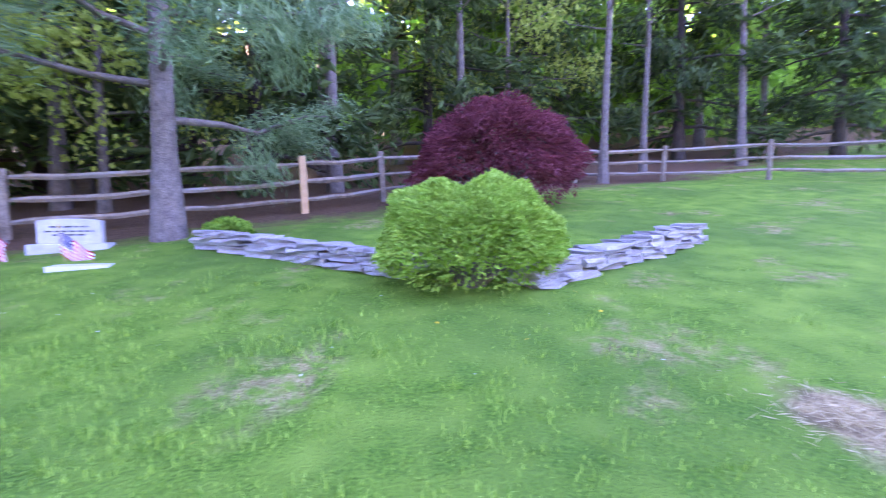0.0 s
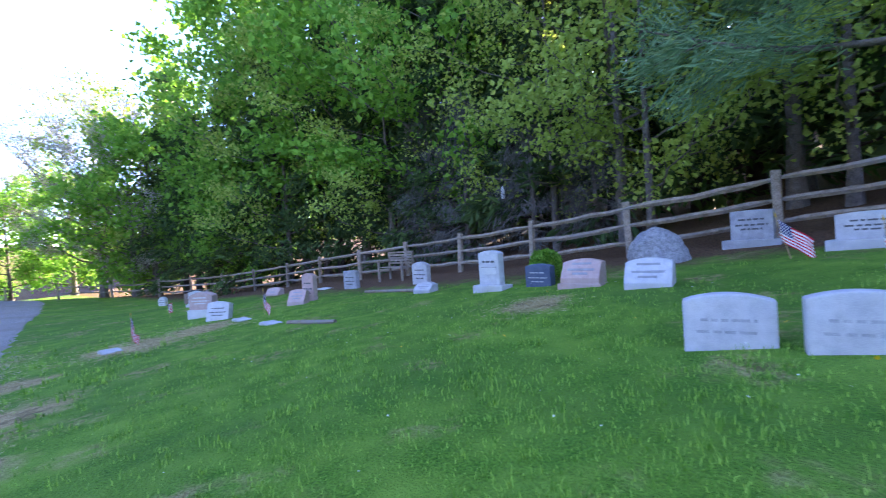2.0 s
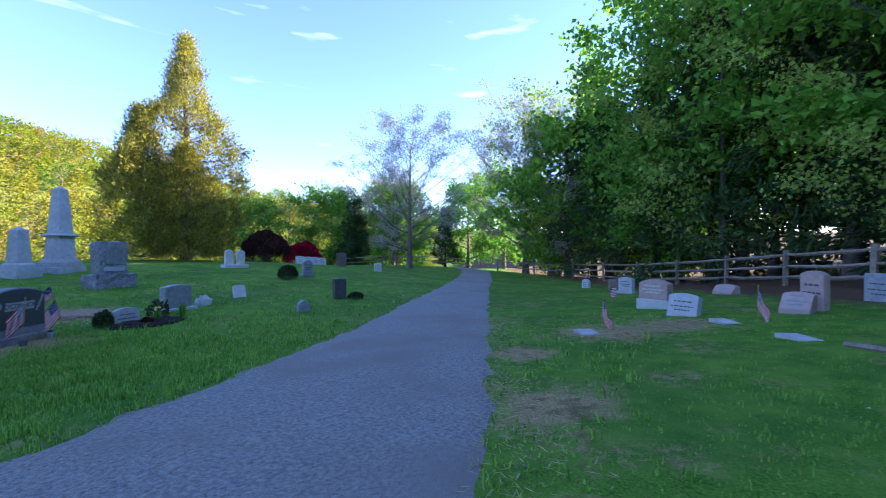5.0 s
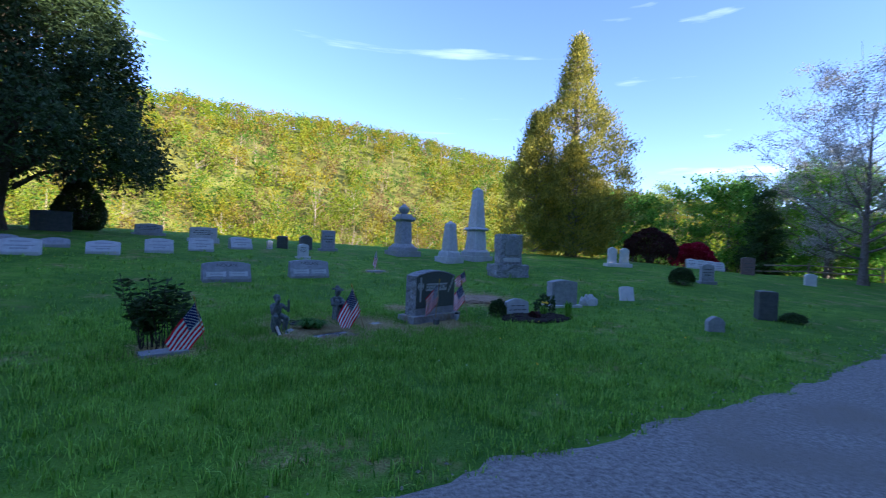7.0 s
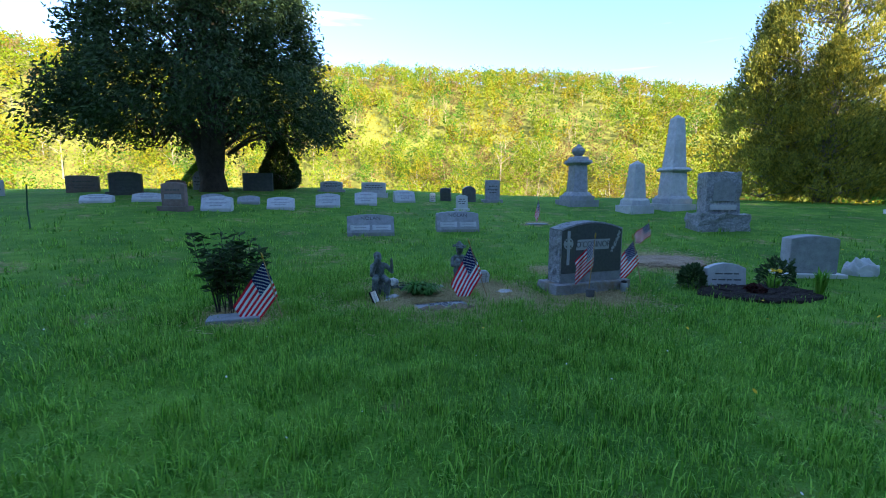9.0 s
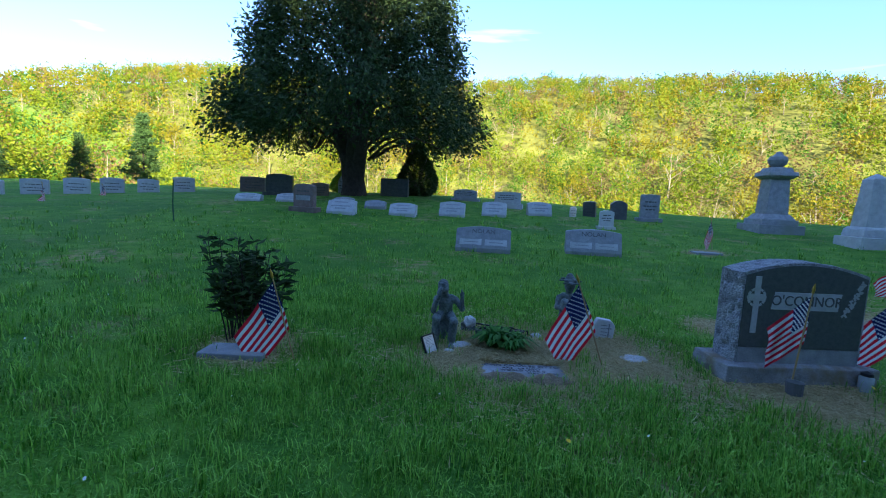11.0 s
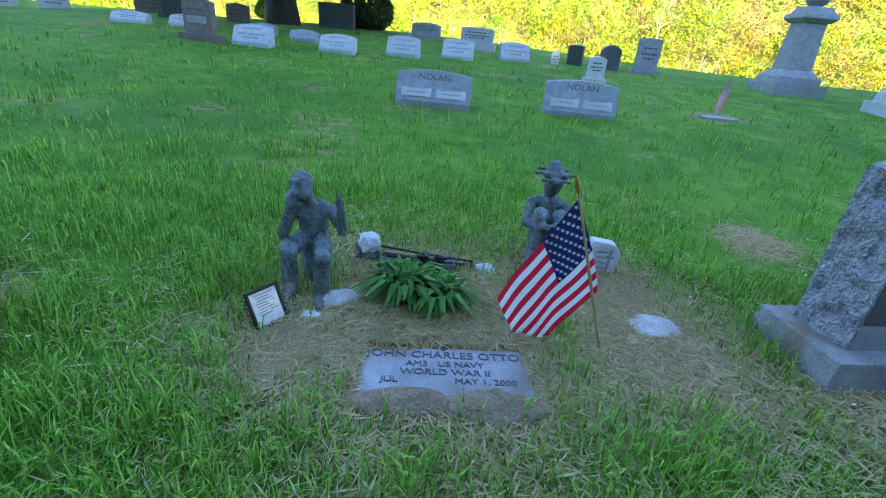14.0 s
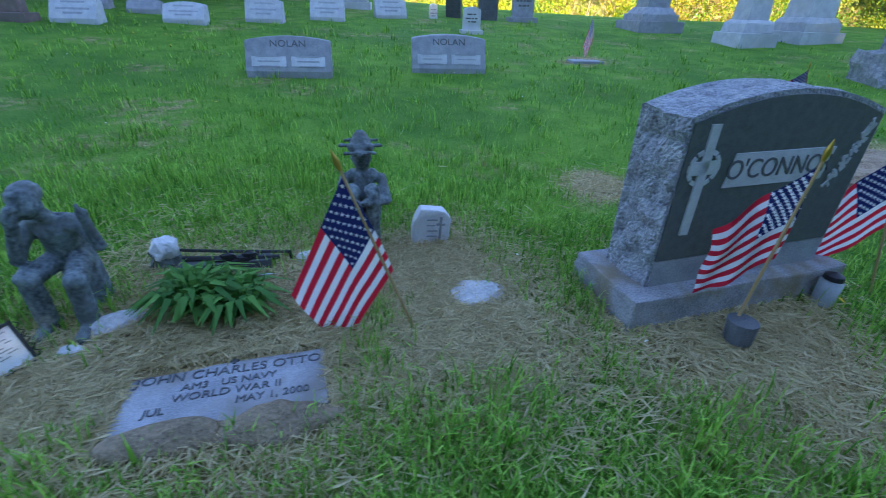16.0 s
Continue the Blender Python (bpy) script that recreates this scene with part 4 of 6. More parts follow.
def round_top(u):
    return 0.45 + 0.75 * math.sin(math.pi * min(1, u * 0.85 + 0.15))


def cone(u):
    return max(0.08, 1.0 - 0.93 * u)


# wooded slope behind the rail fence
maple = put(tree("maple_tree", "tall green maple in young leaf at the wood's edge", 11, 14, 0.2, 2.2, 4.2, 26, round_top, L_GREEN, BARK, 14, 0.28, 0.2, 0.47, 0.55, 6, group="woodland trees"), -19.5, 5.0)
hemlock = put(tree("hemlock_tree", "dark drooping hemlock in the wood", 12, 15, 0.2, 1.0, 3.6, 46, cone, L_HEMLOCK, DARK_BARK, 8, 0.42, 0.13, 0.34, -0.08, 6, 0.5, group="woodland trees", along=True), -14.5, 8.2)
young = put(tree("maple_tree", "slender tree with pale yellow-green young leaves", 13, 11, 0.13, 1.6, 3.6, 20, round_top, L_YELLOW, BARK, 15, 0.15, 0.12, 0.38, 0.25, 6, group="woodland trees"), -10.6, 7.0)
bare = put(tree("bare_tree", "tall thin tree with bare grey trunk and few twigs", 14, 17, 0.16, 5.0, 2.6, 14, round_top, L_GREEN, BARK, 3, 0.16, 0.12, 0.4, 0.6, 4, group="woodland trees"), -8.6, 10.0)
pine = put(tree("pine_tree", "white pine with rough grey trunk and blue-green boughs", 15, 13, 0.19, 1.75, 4.0, 34, cone, L_PINE, BARK, 105, 0.22, 0.026, 0.24, 0.08, 6, 0.1, along=True), -4.13, 6.75, 40)
snag = put(tree("dead_hemlock", "dead grey hemlock with bare drooping twigs", 16, 6, 0.12, 0.4, 2.0, 34, cone, L_GREY, BARK, 8, 0.3, 0.02, 0.25, -0.2, 6, 0.9, group="woodland trees", along=True), -16.6, 5.2)
wrng = random.Random(21)
# maples (-37, 8) to (-46, 22) and (20, 18): unseen, added as sun blockers
for kind, spots in ((maple, [(-24.5, 2.6, 1.2), (-29, -0.3, 1.25), (-33, -3.6, 1.3), (-37, 8, 1.2), (-43, 12, 1.2), (-50, 6, 1.2), (-35, 16, 1.3), (-58, 1, 1.2), (-46, 22, 1.3), (-2, 19, 1.2), (6, 22, 1.1), (12, 21, 1.0), (20, 18, 1.0), (-14, 17, 1.2), (-26, 12, 1.25), (-38, 3, 1.15), (0.5, 27, 1.3), (-46, -3, 1.0)]),
                    (hemlock, [(-22, 3.6, .85), (-25.5, 1.4, .9), (-28.5, -1.6, 1.0), (-31.5, -4.2, .9), (-18.8, 5.4, .8), (-34.5, -7.2, .8), (-38.5, -8.8, 1.1), (-18.0, 7.8, 1.05), (-21.5, 6.4, 1.1), (-11.5, 10.5, 1.0), (-5.2, 12.5, 1.1), (-26, 5.5, 1.1), (-0.5, 15.5, .95), (-8.2, 14.5, 1.2), (9.5, 18, 1.0), (15, 17, 1.0), (-17, 12, 1.2), (-31, 7, 1.2), (3.5, 18.5, 1.1), (-22.5, 10.5, 1.3), (-12.5, 14, 1.2)]),
                    (young, [(-13.0, 6.6, .85), (-7.3, 9.6, .9), (2.4, 16.5, 1.0), (-42.5, -12.4, 1.5), (-9.4, 6.7, 0.75), (-20.6, 3.2, 0.9), (-27.0, -1.2, 1.15), (-33.5, -36, 0.8), (-37, -33, 0.8)]),
                    (bare, [(-12.3, 8.4, 1), (-9.8, 12.2, 1.05), (-6.2, 9.8, .9), (-2.9, 12, 1.1), (-16, 9.6, 1.0), (0.6, 14.2, .95), (4.9, 13.6, .8), (7.0, 15.6, .75), (-4.4, 16.5, 1.1), (-20, 13.5, 1.0), (10.8, 16.2, .9), (-24.5, 7.5, 1.05), (1.8, 20.5, 1.1), (-6.8, 19, 1.2), (13.5, 19, 1), (-28, 0.8, 1.1)]),
                    (snag, [(-18.9, 4.6, 1.1), (-13.9, 6.4, .9), (-11.9, 7.2, .7)])):
    for x, y, s in spots:
        again(kind, x, y, wrng.uniform(0, 360), s)

# far side of the road's end, and beyond the knoll
blossom = put(tree("blossom_tree", "spreading nearly bare tree with pale buds", 17, 11.5, 0.24, 1.6, 5.6, 32, round_top, L_BLOSSOM, BARK, 30, 0.1, 0.07, 0.3, 0.7, 7), -30.6, -20.3, 0, 0.8)
for x, y, s in ((-40, -12.5, 1.0), (-44, -16, 1.15), (-38, -27, .7)):
    again(blossom, x, y, 100 + x, s)
low_maple = put(tree("maple_tree", "bright green tree with boughs down to the ground", 18, 8, 0.16, 0.5, 3.2, 28, round_top, L_GREEN, BARK, 13, 0.24, 0.18, 0.38, 0.35, 6, group="trees by the drive"), -30.5, -3.2)
for x, y, s in ((-36, -5.5, 1.0), (-39.5, -11, 1.5), (-42, -8, 1.2), (-47, -14, 1.1), (-44, -22, 1.0), (-40, -28, 1.0), (-36, -33, 1.0), (-46, -32, 1.3), (-54, -22, 1.4), (-31, -38, 1.0)):
    again(low_maple, x, y, 77 * x, s)
spruce = put(tree("spruce_tree", "dark green spruce beyond the lawn", 19, 8, 0.14, 0.3, 2.2, 44, cone, L_HEMLOCK, DARK_BARK, 7, 0.34, 0.1, 0.22, 0.02, 6, 0.2, along=True, group="far conifers"), -35, -29, 0, 0.8)
for x, y, s in ((-40, -22.5, .7), (27, -25, .6), (33, -19, .55), (35, -16.5, .65), (31, -23, .42), (-35.5, -30, .8)):
    again(spruce, x, y, 31 * x, s)

# the yew on the knoll: short thick trunk, dense wide crown
YX, YY = 5.55, -21.3
yew = thing("yew_tree", pose(YX, YY, gz(YX, YY) - 0.05), "large dark evergreen with a forked trunk and wide low crown", "tree")
rng = np.random.default_rng(31)
tb = []
for k, (dx, dy, r) in enumerate(((0.0, 0, 0.36), (0.9, 0.2, 0.27), (-0.75, 0.3, 0.28), (0.1, -0.6, 0.24))):
    hh = 2.2 + 4.2 * (1 if k == 0 else 0.8)
    t = np.linspace(0, 1, 8)[:, None]
    tb.append(tube(np.array([[0.08 * dx, 0.08 * dy, -0.2]]) + np.array([[dx * 1.8, dy * 1.8, hh]]) * t ** np.array([1.4, 1.4, 1.0]) + rng.normal(0, 0.03, (8, 3)), r * np.linspace(1.15, 0.25, 8) * np.where(np.arange(8) == 0, 1.35, 1), 9))
cen, way = [], []
for i in range(1500):
    a, u = rng.uniform(0, 2 * np.pi), rng.uniform(0, 1) ** 1.15
    z = 1.95 + 9.7 * u
    rad = np.interp(z, [1.7, 2.2, 3.0, 3.8, 4.6, 6.6, 8.6, 10.3, 11.65], [4.1, 4.6, 4.6, 4.15, 3.7, 3.45, 2.9, 1.8, 0.25])
    rad *= 1 + 0.24 * noise.noise((2.2 * math.cos(a), 2.2 * math.sin(a), z * 0.45)) + 0.1 * noise.noise((6 * math.cos(a), 6 * math.sin(a), z * 1.3))
    rad = max(0.2, rad) * (rng.uniform(0.8, 1.0) if i % 3 else rng.uniform(0.35, 0.85))
    z += 1.1 * max(0, 1 - rad / 3.6) * (z < 3.2) + 0.35 * noise.noise((math.cos(a) * 3, math.sin(a) * 3, 7)) * (z < 2.6)
    p = np.array([rad * math.cos(a), rad * math.sin(a), z])
    o = np.array([0.2 * p[0], 0.2 * p[1], min(z * 0.75, 6)])
    if i % 9 == 0:
        t = np.linspace(0, 1, 5)[:, None]
        tb.append(tube(o + (p - o) * t + np.array([0, 0, 0.5]) * np.sin(np.pi * t), np.linspace(0.07, 0.012, 5), 4))
    cen.append(p)
    way.append((p - o) / np.linalg.norm(p - o))
for i in range(26):
    a = rng.uniform(0, 2 * np.pi)
    q = np.array([math.cos(a), math.sin(a), 0]) * rng.uniform(1.2, 3.4) + np.array([0, 0, 2.3])
    t = np.linspace(0, 1, 6)[:, None]
    tb.append(tube(q + np.array([math.cos(a + 1), math.sin(a + 1), 0]) * t * 0.9 - np.array([0, 0, 0.55]) * np.sin(np.pi * t), np.linspace(0.03, 0.012, 6), 4))
v, f = join(tb)
raw("trunk", v, f, [DARK_BARK], yew, smooth=True)
c = np.repeat(np.array(cen), 68, 0)
v, f = leaves(c + np.clip(rng.normal(0, 0.25, c.shape), -0.5, 0.5) * np.array([1, 1, 1.1]), 0.17, 0.07, rng, 0.5, np.repeat(np.array(way), 68, 0) * 0.6)
raw("crown", v, f, [L_YEW], yew)

# the tall cedar with two lower leaders
CX, CY = -18.1, -26.9
cedar = thing("cedar_tree", pose(CX, CY, gz(CX, CY) - 0.1), "tall evergreen with a ragged pointed top lit by the sun", "tree")
rng = np.random.default_rng(33)
tb = [tube([(0, 0, -0.2), (0.05, 0, 4), (0, 0.05, 8), (0.1, 0, 12.4)], [0.34, 0.26, 0.16, 0.02], 7), tube([(0, 0, 0.8), (2.2, -0.2, 3.5), (2.5, -0.2, 8.2)], [0.16, 0.12, 0.02], 6)]
cen, way = [], []
for (ox, oy, top, rr, cnt, prof) in ((0, 0, 12.4, 2.75, 860, [0.7, 1.0, 1.08, 1.02, 0.86, 0.36, 0.24, 0.04]), (2.2, -0.2, 7.9, 1.6, 330, [0.9, 1.15, 1.2, 1.0, 0.85, 0.55, 0.3, 0.05]), (-0.6, -1.6, 6.6, 1.7, 190, [0.8, 1.1, 1.1, 1.0, 0.9, 0.6, 0.35, 0.1]), (0.8, 1.6, 5.8, 1.7, 170, [0.8, 1.1, 1.1, 1.0, 0.9, 0.6, 0.35, 0.1])):
    for i in range(cnt):
        u = rng.uniform(0, 1) ** 0.95
        a = rng.uniform(0, 2 * np.pi)
        shape = np.interp(u, [0, 0.12, 0.35, 0.5, 0.6, 0.7, 0.86, 1], prof)
        rad = rr * shape * (rng.uniform(0.82, 1.04) if i % 4 else rng.uniform(0.4, 0.8)) * (1 + 0.3 * noise.noise((2 * math.cos(a) + ox, 2 * math.sin(a), u * 6)))
        p = np.array([ox + rad * math.cos(a), oy + rad * math.sin(a), 0.45 + (top - 0.45) * u])
        cen.append(p)
        way.append(np.array([math.cos(a) * 0.5, math.sin(a) * 0.5, 0.8]))
        if i % 5 == 0:
            tb.append(tube([(ox, oy, max(0.3, p[2] - 0.5)), tuple(p)], [0.03, 0.008], 4))
v, f = join([(a, b) for a, b in tb])
raw("trunk", v, f, [BARK], cedar, smooth=True)
per = 64
c = np.repeat(np.array(cen), per, 0)
keep = rng.uniform(0, 1, len(c)) < np.interp(c[:, 2], [0, 8, 9.5, 12.4], [1, 1, 0.55, 0.4])
v, f = leaves((c + np.clip(rng.normal(0, 0.2, c.shape), -0.42, 0.42))[keep], 0.15, 0.055, rng, -0.1, np.repeat(np.array(way), per, 0)[keep])
raw("crown", v, f, [L_CEDAR], cedar)


def mound(name, label, x, y, rx, ry, h, leaf, n, ll, lw, seed, weep=0.0, bumps=0.16, category="shrub", stems=BARK, z0=0.1, fill=0.75, dip=0.0, full=False):
    """A clipped, weeping or (full) conical shrub: leaves in uneven layers over stems."""
    root = thing(name, place(x, y, 0, 0, 0.03), label, category)
    rng = np.random.default_rng(seed)
    d = rng.normal(size=(n, 3))
    if not full:
        d[:, 2] = np.abs(d[:, 2]) * 1.1 - 0.28
    d /= np.linalg.norm(d, axis=1)[:, None]
    k = np.array([1 + bumps * noise.noise((q[0] * 2.2 + seed, q[1] * 2.2, q[2] * 2.2)) + bumps * 0.5 * noise.noise((q[0] * 6, q[1] * 6 + seed, q[2] * 6)) for q in d])
    rad = k * rng.uniform(fill, 1.0, n) ** 0.5
    p = d * rad[:, None] * np.array([rx, ry, h * (0.52 if full else 0.62)]) + np.array([0, 0, h * (0.46 if full else 0.38)])
    if full:
        p[:, :2] *= np.clip(1.35 - 1.2 * p[:, 2:3] / h, 0.05, 1.15)
    p[:, 2] -= dip * np.exp(-((p[:, 0] + 0.1) / 0.2) ** 2) * np.clip(p[:, 2] / h, 0, 1) ** 2
    p[:, 2] = np.maximum(p[:, 2], z0 * rng.uniform(0.3, 1.2, n))
    v, f = leaves(p, ll, lw, rng, weep, d * 1.0)
    raw("foliage", v, f, [leaf], root)
    tb = []
    for i in range(14):
        a = i * 2.4
        e = np.array([rx * 0.7 * math.cos(a), ry * 0.7 * math.sin(a), h * rng.uniform(0.4, 0.8)])
        t = np.linspace(0, 1, 5)[:, None]
        tb.append(tube(np.array([0.05 * math.cos(a), 0.05 * math.sin(a), -0.1]) + e * t ** np.array([1.3, 1.3, 0.8]), np.linspace(0.035, 0.008, 5) * max(0.4, h), 4))
    v, f = join(tb)
    tagged(raw("stem_cluster", v, f, [stems], root), kind="stuff")
    return root


mound("round_shrub", "clipped chartreuse green shrub in front of a stone wall", 0.26, 4.25, 0.87, 0.72, 1.12, L_BUSH, 30000, 0.05, 0.03, 41, bumps=0.16, fill=0.7, dip=0.16)
mound("japanese_maple", "wide dark red japanese maple by the fence", 1.1, 9.2, 1.7, 1.5, 2.15, L_RED, 30000, 0.13, 0.03, 42, weep=0.5, bumps=0.25, category="tree", fill=0.6)
mound("weeping_maple", "dark purple weeping maple beyond the knoll", -21.9, -25.0, 1.35, 1.3, 1.9, L_WEEP, 9000, 0.2, 0.04, 43, weep=0.9, category="tree")
mound("azalea", "azalea bush covered in deep red flowers", -26.9, -27.2, 1.35, 1.2, 1.7, L_AZALEA, 9000, 0.12, 0.09, 44)
mound("box_shrub", "small round clipped green shrub on the lawn", -15.7, -16.2, 0.38, 0.36, 0.58, L_SHRUB, 5000, 0.05, 0.03, 45, bumps=0.08)
mound("low_shrub", "low green plant beside a dark gravestone", -14.2, -11.55, 0.24, 0.22, 0.22, L_SHRUB, 1200, 0.06, 0.025, 46)
mound("low_shrub", "leafy green shrub beside a blue gravestone", -8.9, 3.75, 0.3, 0.3, 0.6, L_GREEN, 2200, 0.08, 0.05, 47)
mound("low_shrub", "small green plant in leaf litter under the pine", -3.2, 6.6, 0.35, 0.3, 0.35, L_GREEN, 900, 0.1, 0.06, 48)
mound("arborvitae", "dark conical evergreen behind the yew", 4.15, -23.6, 0.85, 0.85, 2.3, L_YEW, 12000, 0.12, 0.05, 49, full=True)
mound("arborvitae", "small bright conical evergreen among gravestones", 7.2, -22.6, 0.6, 0.6, 1.15, L_GREEN, 5000, 0.08, 0.04, 50, bumps=0.05, full=True)

# dry-laid terrace wall of flat stones, in two wings behind the shrub
stone_meshes = []
srng = random.Random(5)
for k in range(9):
    bm = box(bmesh.new(), -0.5, 0.5, -0.5, 0.5, -0.5, 0.5)
    bmesh.ops.subdivide_edges(bm, edges=bm.edges[:], cuts=1, use_grid_fill=True)
    for v in bm.verts:
        v.co += Vector((srng.uniform(-0.08, 0.08), srng.uniform(-0.1, 0.1), srng.uniform(-0.1, 0.1)))
    me = bpy.data.meshes.new("stone")
    bm.to_mesh(me)
    bm.free()
    me.materials.append(WALL_STONE)
    stone_meshes.append(me)
dry_wall = thing("stone_wall", Matrix(), "low dry-laid terrace wall of flat grey stones", "wall")
for (ax, ay), (bx, by) in (((-3.3, 6.2), (-0.45, 4.65)), ((0.85, 4.2), (3.4, 6.1))):
    L = math.hypot(bx - ax, by - ay)
    ang = math.degrees(math.atan2(by - ay, bx - ax))
    for course in range(3):
        s = srng.uniform(-0.2, 0)
        while s < L:
            l = srng.uniform(0.22, 0.55)
            u = min(max((s + l / 2) / L, 0), 1)
            x, y = ax + (bx - ax) * u, ay + (by - ay) * u
            ob = new("stone", srng.choice(stone_meshes))
            ob.parent = dry_wall
            ob.matrix_basis = pose(x, y + 0.02 * course, gz(x, y) - 0.02 + (course + 0.5) * 0.085, srng.uniform(-2, 2), srng.uniform(-2, 2), ang + srng.uniform(-4, 4)) @ Matrix.Diagonal((l * 0.97, srng.uniform(0.3, 0.42), 0.08, 1))
            s += l

# ---- woods on the far hill ----
HILL = [leaf_mat("spring_canopy_a", (0.15, 0.21, 0.012), (0.28, 0.32, 0.02), 0.45), leaf_mat("spring_canopy_b", (0.24, 0.21, 0.012), (0.34, 0.29, 0.025), 0.45), leaf_mat("spring_canopy_c", (0.07, 0.16, 0.015), (0.14, 0.25, 0.03), 0.45), leaf_mat("spring_canopy_d", (0.19, 0.13, 0.05), (0.28, 0.2, 0.085), 0.45), leaf_mat("bare_canopy", (0.2, 0.155, 0.1), (0.32, 0.26, 0.18), 0.4)]
rng = np.random.default_rng(61)
hv, hf, hi, tv = [], [], [], []
off = 0
placed = 0
while placed < 4200:
    yaw, r = rng.uniform(118, 272), math.sqrt(rng.uniform(62 ** 2, 262 ** 2))
    if abs(yaw - 174.5) < 2.4 and r < 82:
        continue
    if r > 110 and rng.uniform() < 0.15:
        continue
    x, y = -math.sin(radians(yaw)) * r, math.cos(radians(yaw)) * r - 8
    z = gz(x, y)
    kind = rng.choice(5, p=[0.4, 0.27, 0.15, 0.11, 0.07])
    h = rng.uniform(5.5, 14)
    if r > 130:
        h = 4.5 + 0.32 * h
    w = h * rng.uniform(0.26, 0.4)
    n = int(330 if r < 130 else 95)
    if kind == 4:
        n //= 2
    d = rng.normal(size=(n, 3))
    d /= np.linalg.norm(d, axis=1)[:, None]
    lump = 1 + 0.35 * np.sin(d[:, 0] * 4 + yaw) * np.cos(d[:, 2] * 5 + r)
    c = np.array([x, y, z + h * 0.58]) + d * (rng.uniform(0.35, 1, n) ** 0.5 * lump)[:, None] * np.array([w, w, h * 0.44])
    size = 0.4 if r < 130 else 0.6
    v, f = leaves(c, size * (1.2 if kind != 4 else 1.6), size * (0.85 if kind != 4 else 0.16), rng, 0, d * 0.8, 0.6 if kind == 4 else 0.1)
    hv.append(v)
    hf.append(f + off)
    off += len(v)
    hi += [kind] * n
    if (kind == 4 and r < 190) or (r < 120 and rng.uniform() < 0.16):
        p = [(x, y, z - 0.3), (x + rng.normal(0, 0.2), y, z + h * 0.5), (x + rng.normal(0, 0.5), y, z + h * 0.95)]
        tv.append(tube(p, [h * 0.02, h * 0.013, 0.03], 4))
        if kind == 4:
            for _ in range(7):
                b = np.array(p[1]) + np.array([0, 0, rng.uniform(-0.15, 0.2) * h])
                e = b + np.array([rng.normal(0, 0.2), rng.normal(0, 0.2), rng.uniform(0.15, 0.35)]) * h
                tv.append(tube([b, (b + e) / 2 + rng.normal(0, 0.15, 3), e], [h * 0.008, h * 0.005, 0.02], 3 + 1))
    placed += 1
hill_woods = raw("hill_woods", np.vstack(hv), np.vstack(hf), HILL, index=hi)
tagged(hill_woods, "sunlit spring woods in yellow and green on the far hill", "woods", kind="stuff")
v, f = join(tv)
tagged(raw("hill_trunks", v, f, [surface("hill_bark", (0.2, 0.16, 0.11), (0.34, 0.28, 0.2), 2, 12, 0.95, 0.3)], smooth=True), "pale trunks and bare limbs in the far hill woods", "woods", kind="stuff")

# brush and canopy deep in the wood on the near slope
rng = np.random.default_rng(62)
hv = []
for i in range(620):
    x, y = rng.uniform(-80, 70), rng.uniform(24, 130)
    if y < 30 + 0.1 * abs(x) and rng.uniform() < 0.4:
        continue
    h = rng.uniform(9, 16)
    n = 90
    d = rng.normal(size=(n, 3))
    d /= np.linalg.norm(d, axis=1)[:, None]
    c = np.array([x, y, gz(x, y) + h * 0.4]) + d * (rng.uniform(0.3, 1, n) ** 0.5)[:, None] * np.array([h * 0.33, h * 0.33, h * 0.46])
    hv.append(leaves(c, 1.3, 1.1, rng, 0.1)[0])
v = np.vstack(hv)
tagged(raw("slope_woods", v, np.arange(len(v)).reshape(-1, 4), [L_GREEN]), "dense green woods rising on the near slope", "woods", kind="stuff")

# ---- flags on short staffs ----
STAFF = plain("varnished_staff", (0.4, 0.27, 0.13), 0.5)
GOLD = plain("gilt_finial", (0.45, 0.3, 0.06), 0.4, 0.8)


def flag_cloth(hoist, fly, droop, wave, seed, fold=0.0):
    rows, cols = 26, 30
    P = np.zeros((rows + 1, cols + 1, 3))
    for i in range(rows + 1):
        for j in range(cols + 1):
            u, v = j / cols, i / rows
            x = fly * (u * math.cos(radians(droop)) - 0.06 * math.sin(2 * v))
            z = -hoist * v - fly * u * math.sin(radians(droop)) * (1 - 0.1 * v)
            y = wave * (math.sin(u * 6.5 + v * 2.2 + seed) * u + 0.4 * math.sin(u * 13 - v * 3 + seed * 2) * u) + fold * u * u * fly
            P[i, j] = (x + 0.12 * wave * math.sin(v * 9 + seed) * u, y, z)
    return P


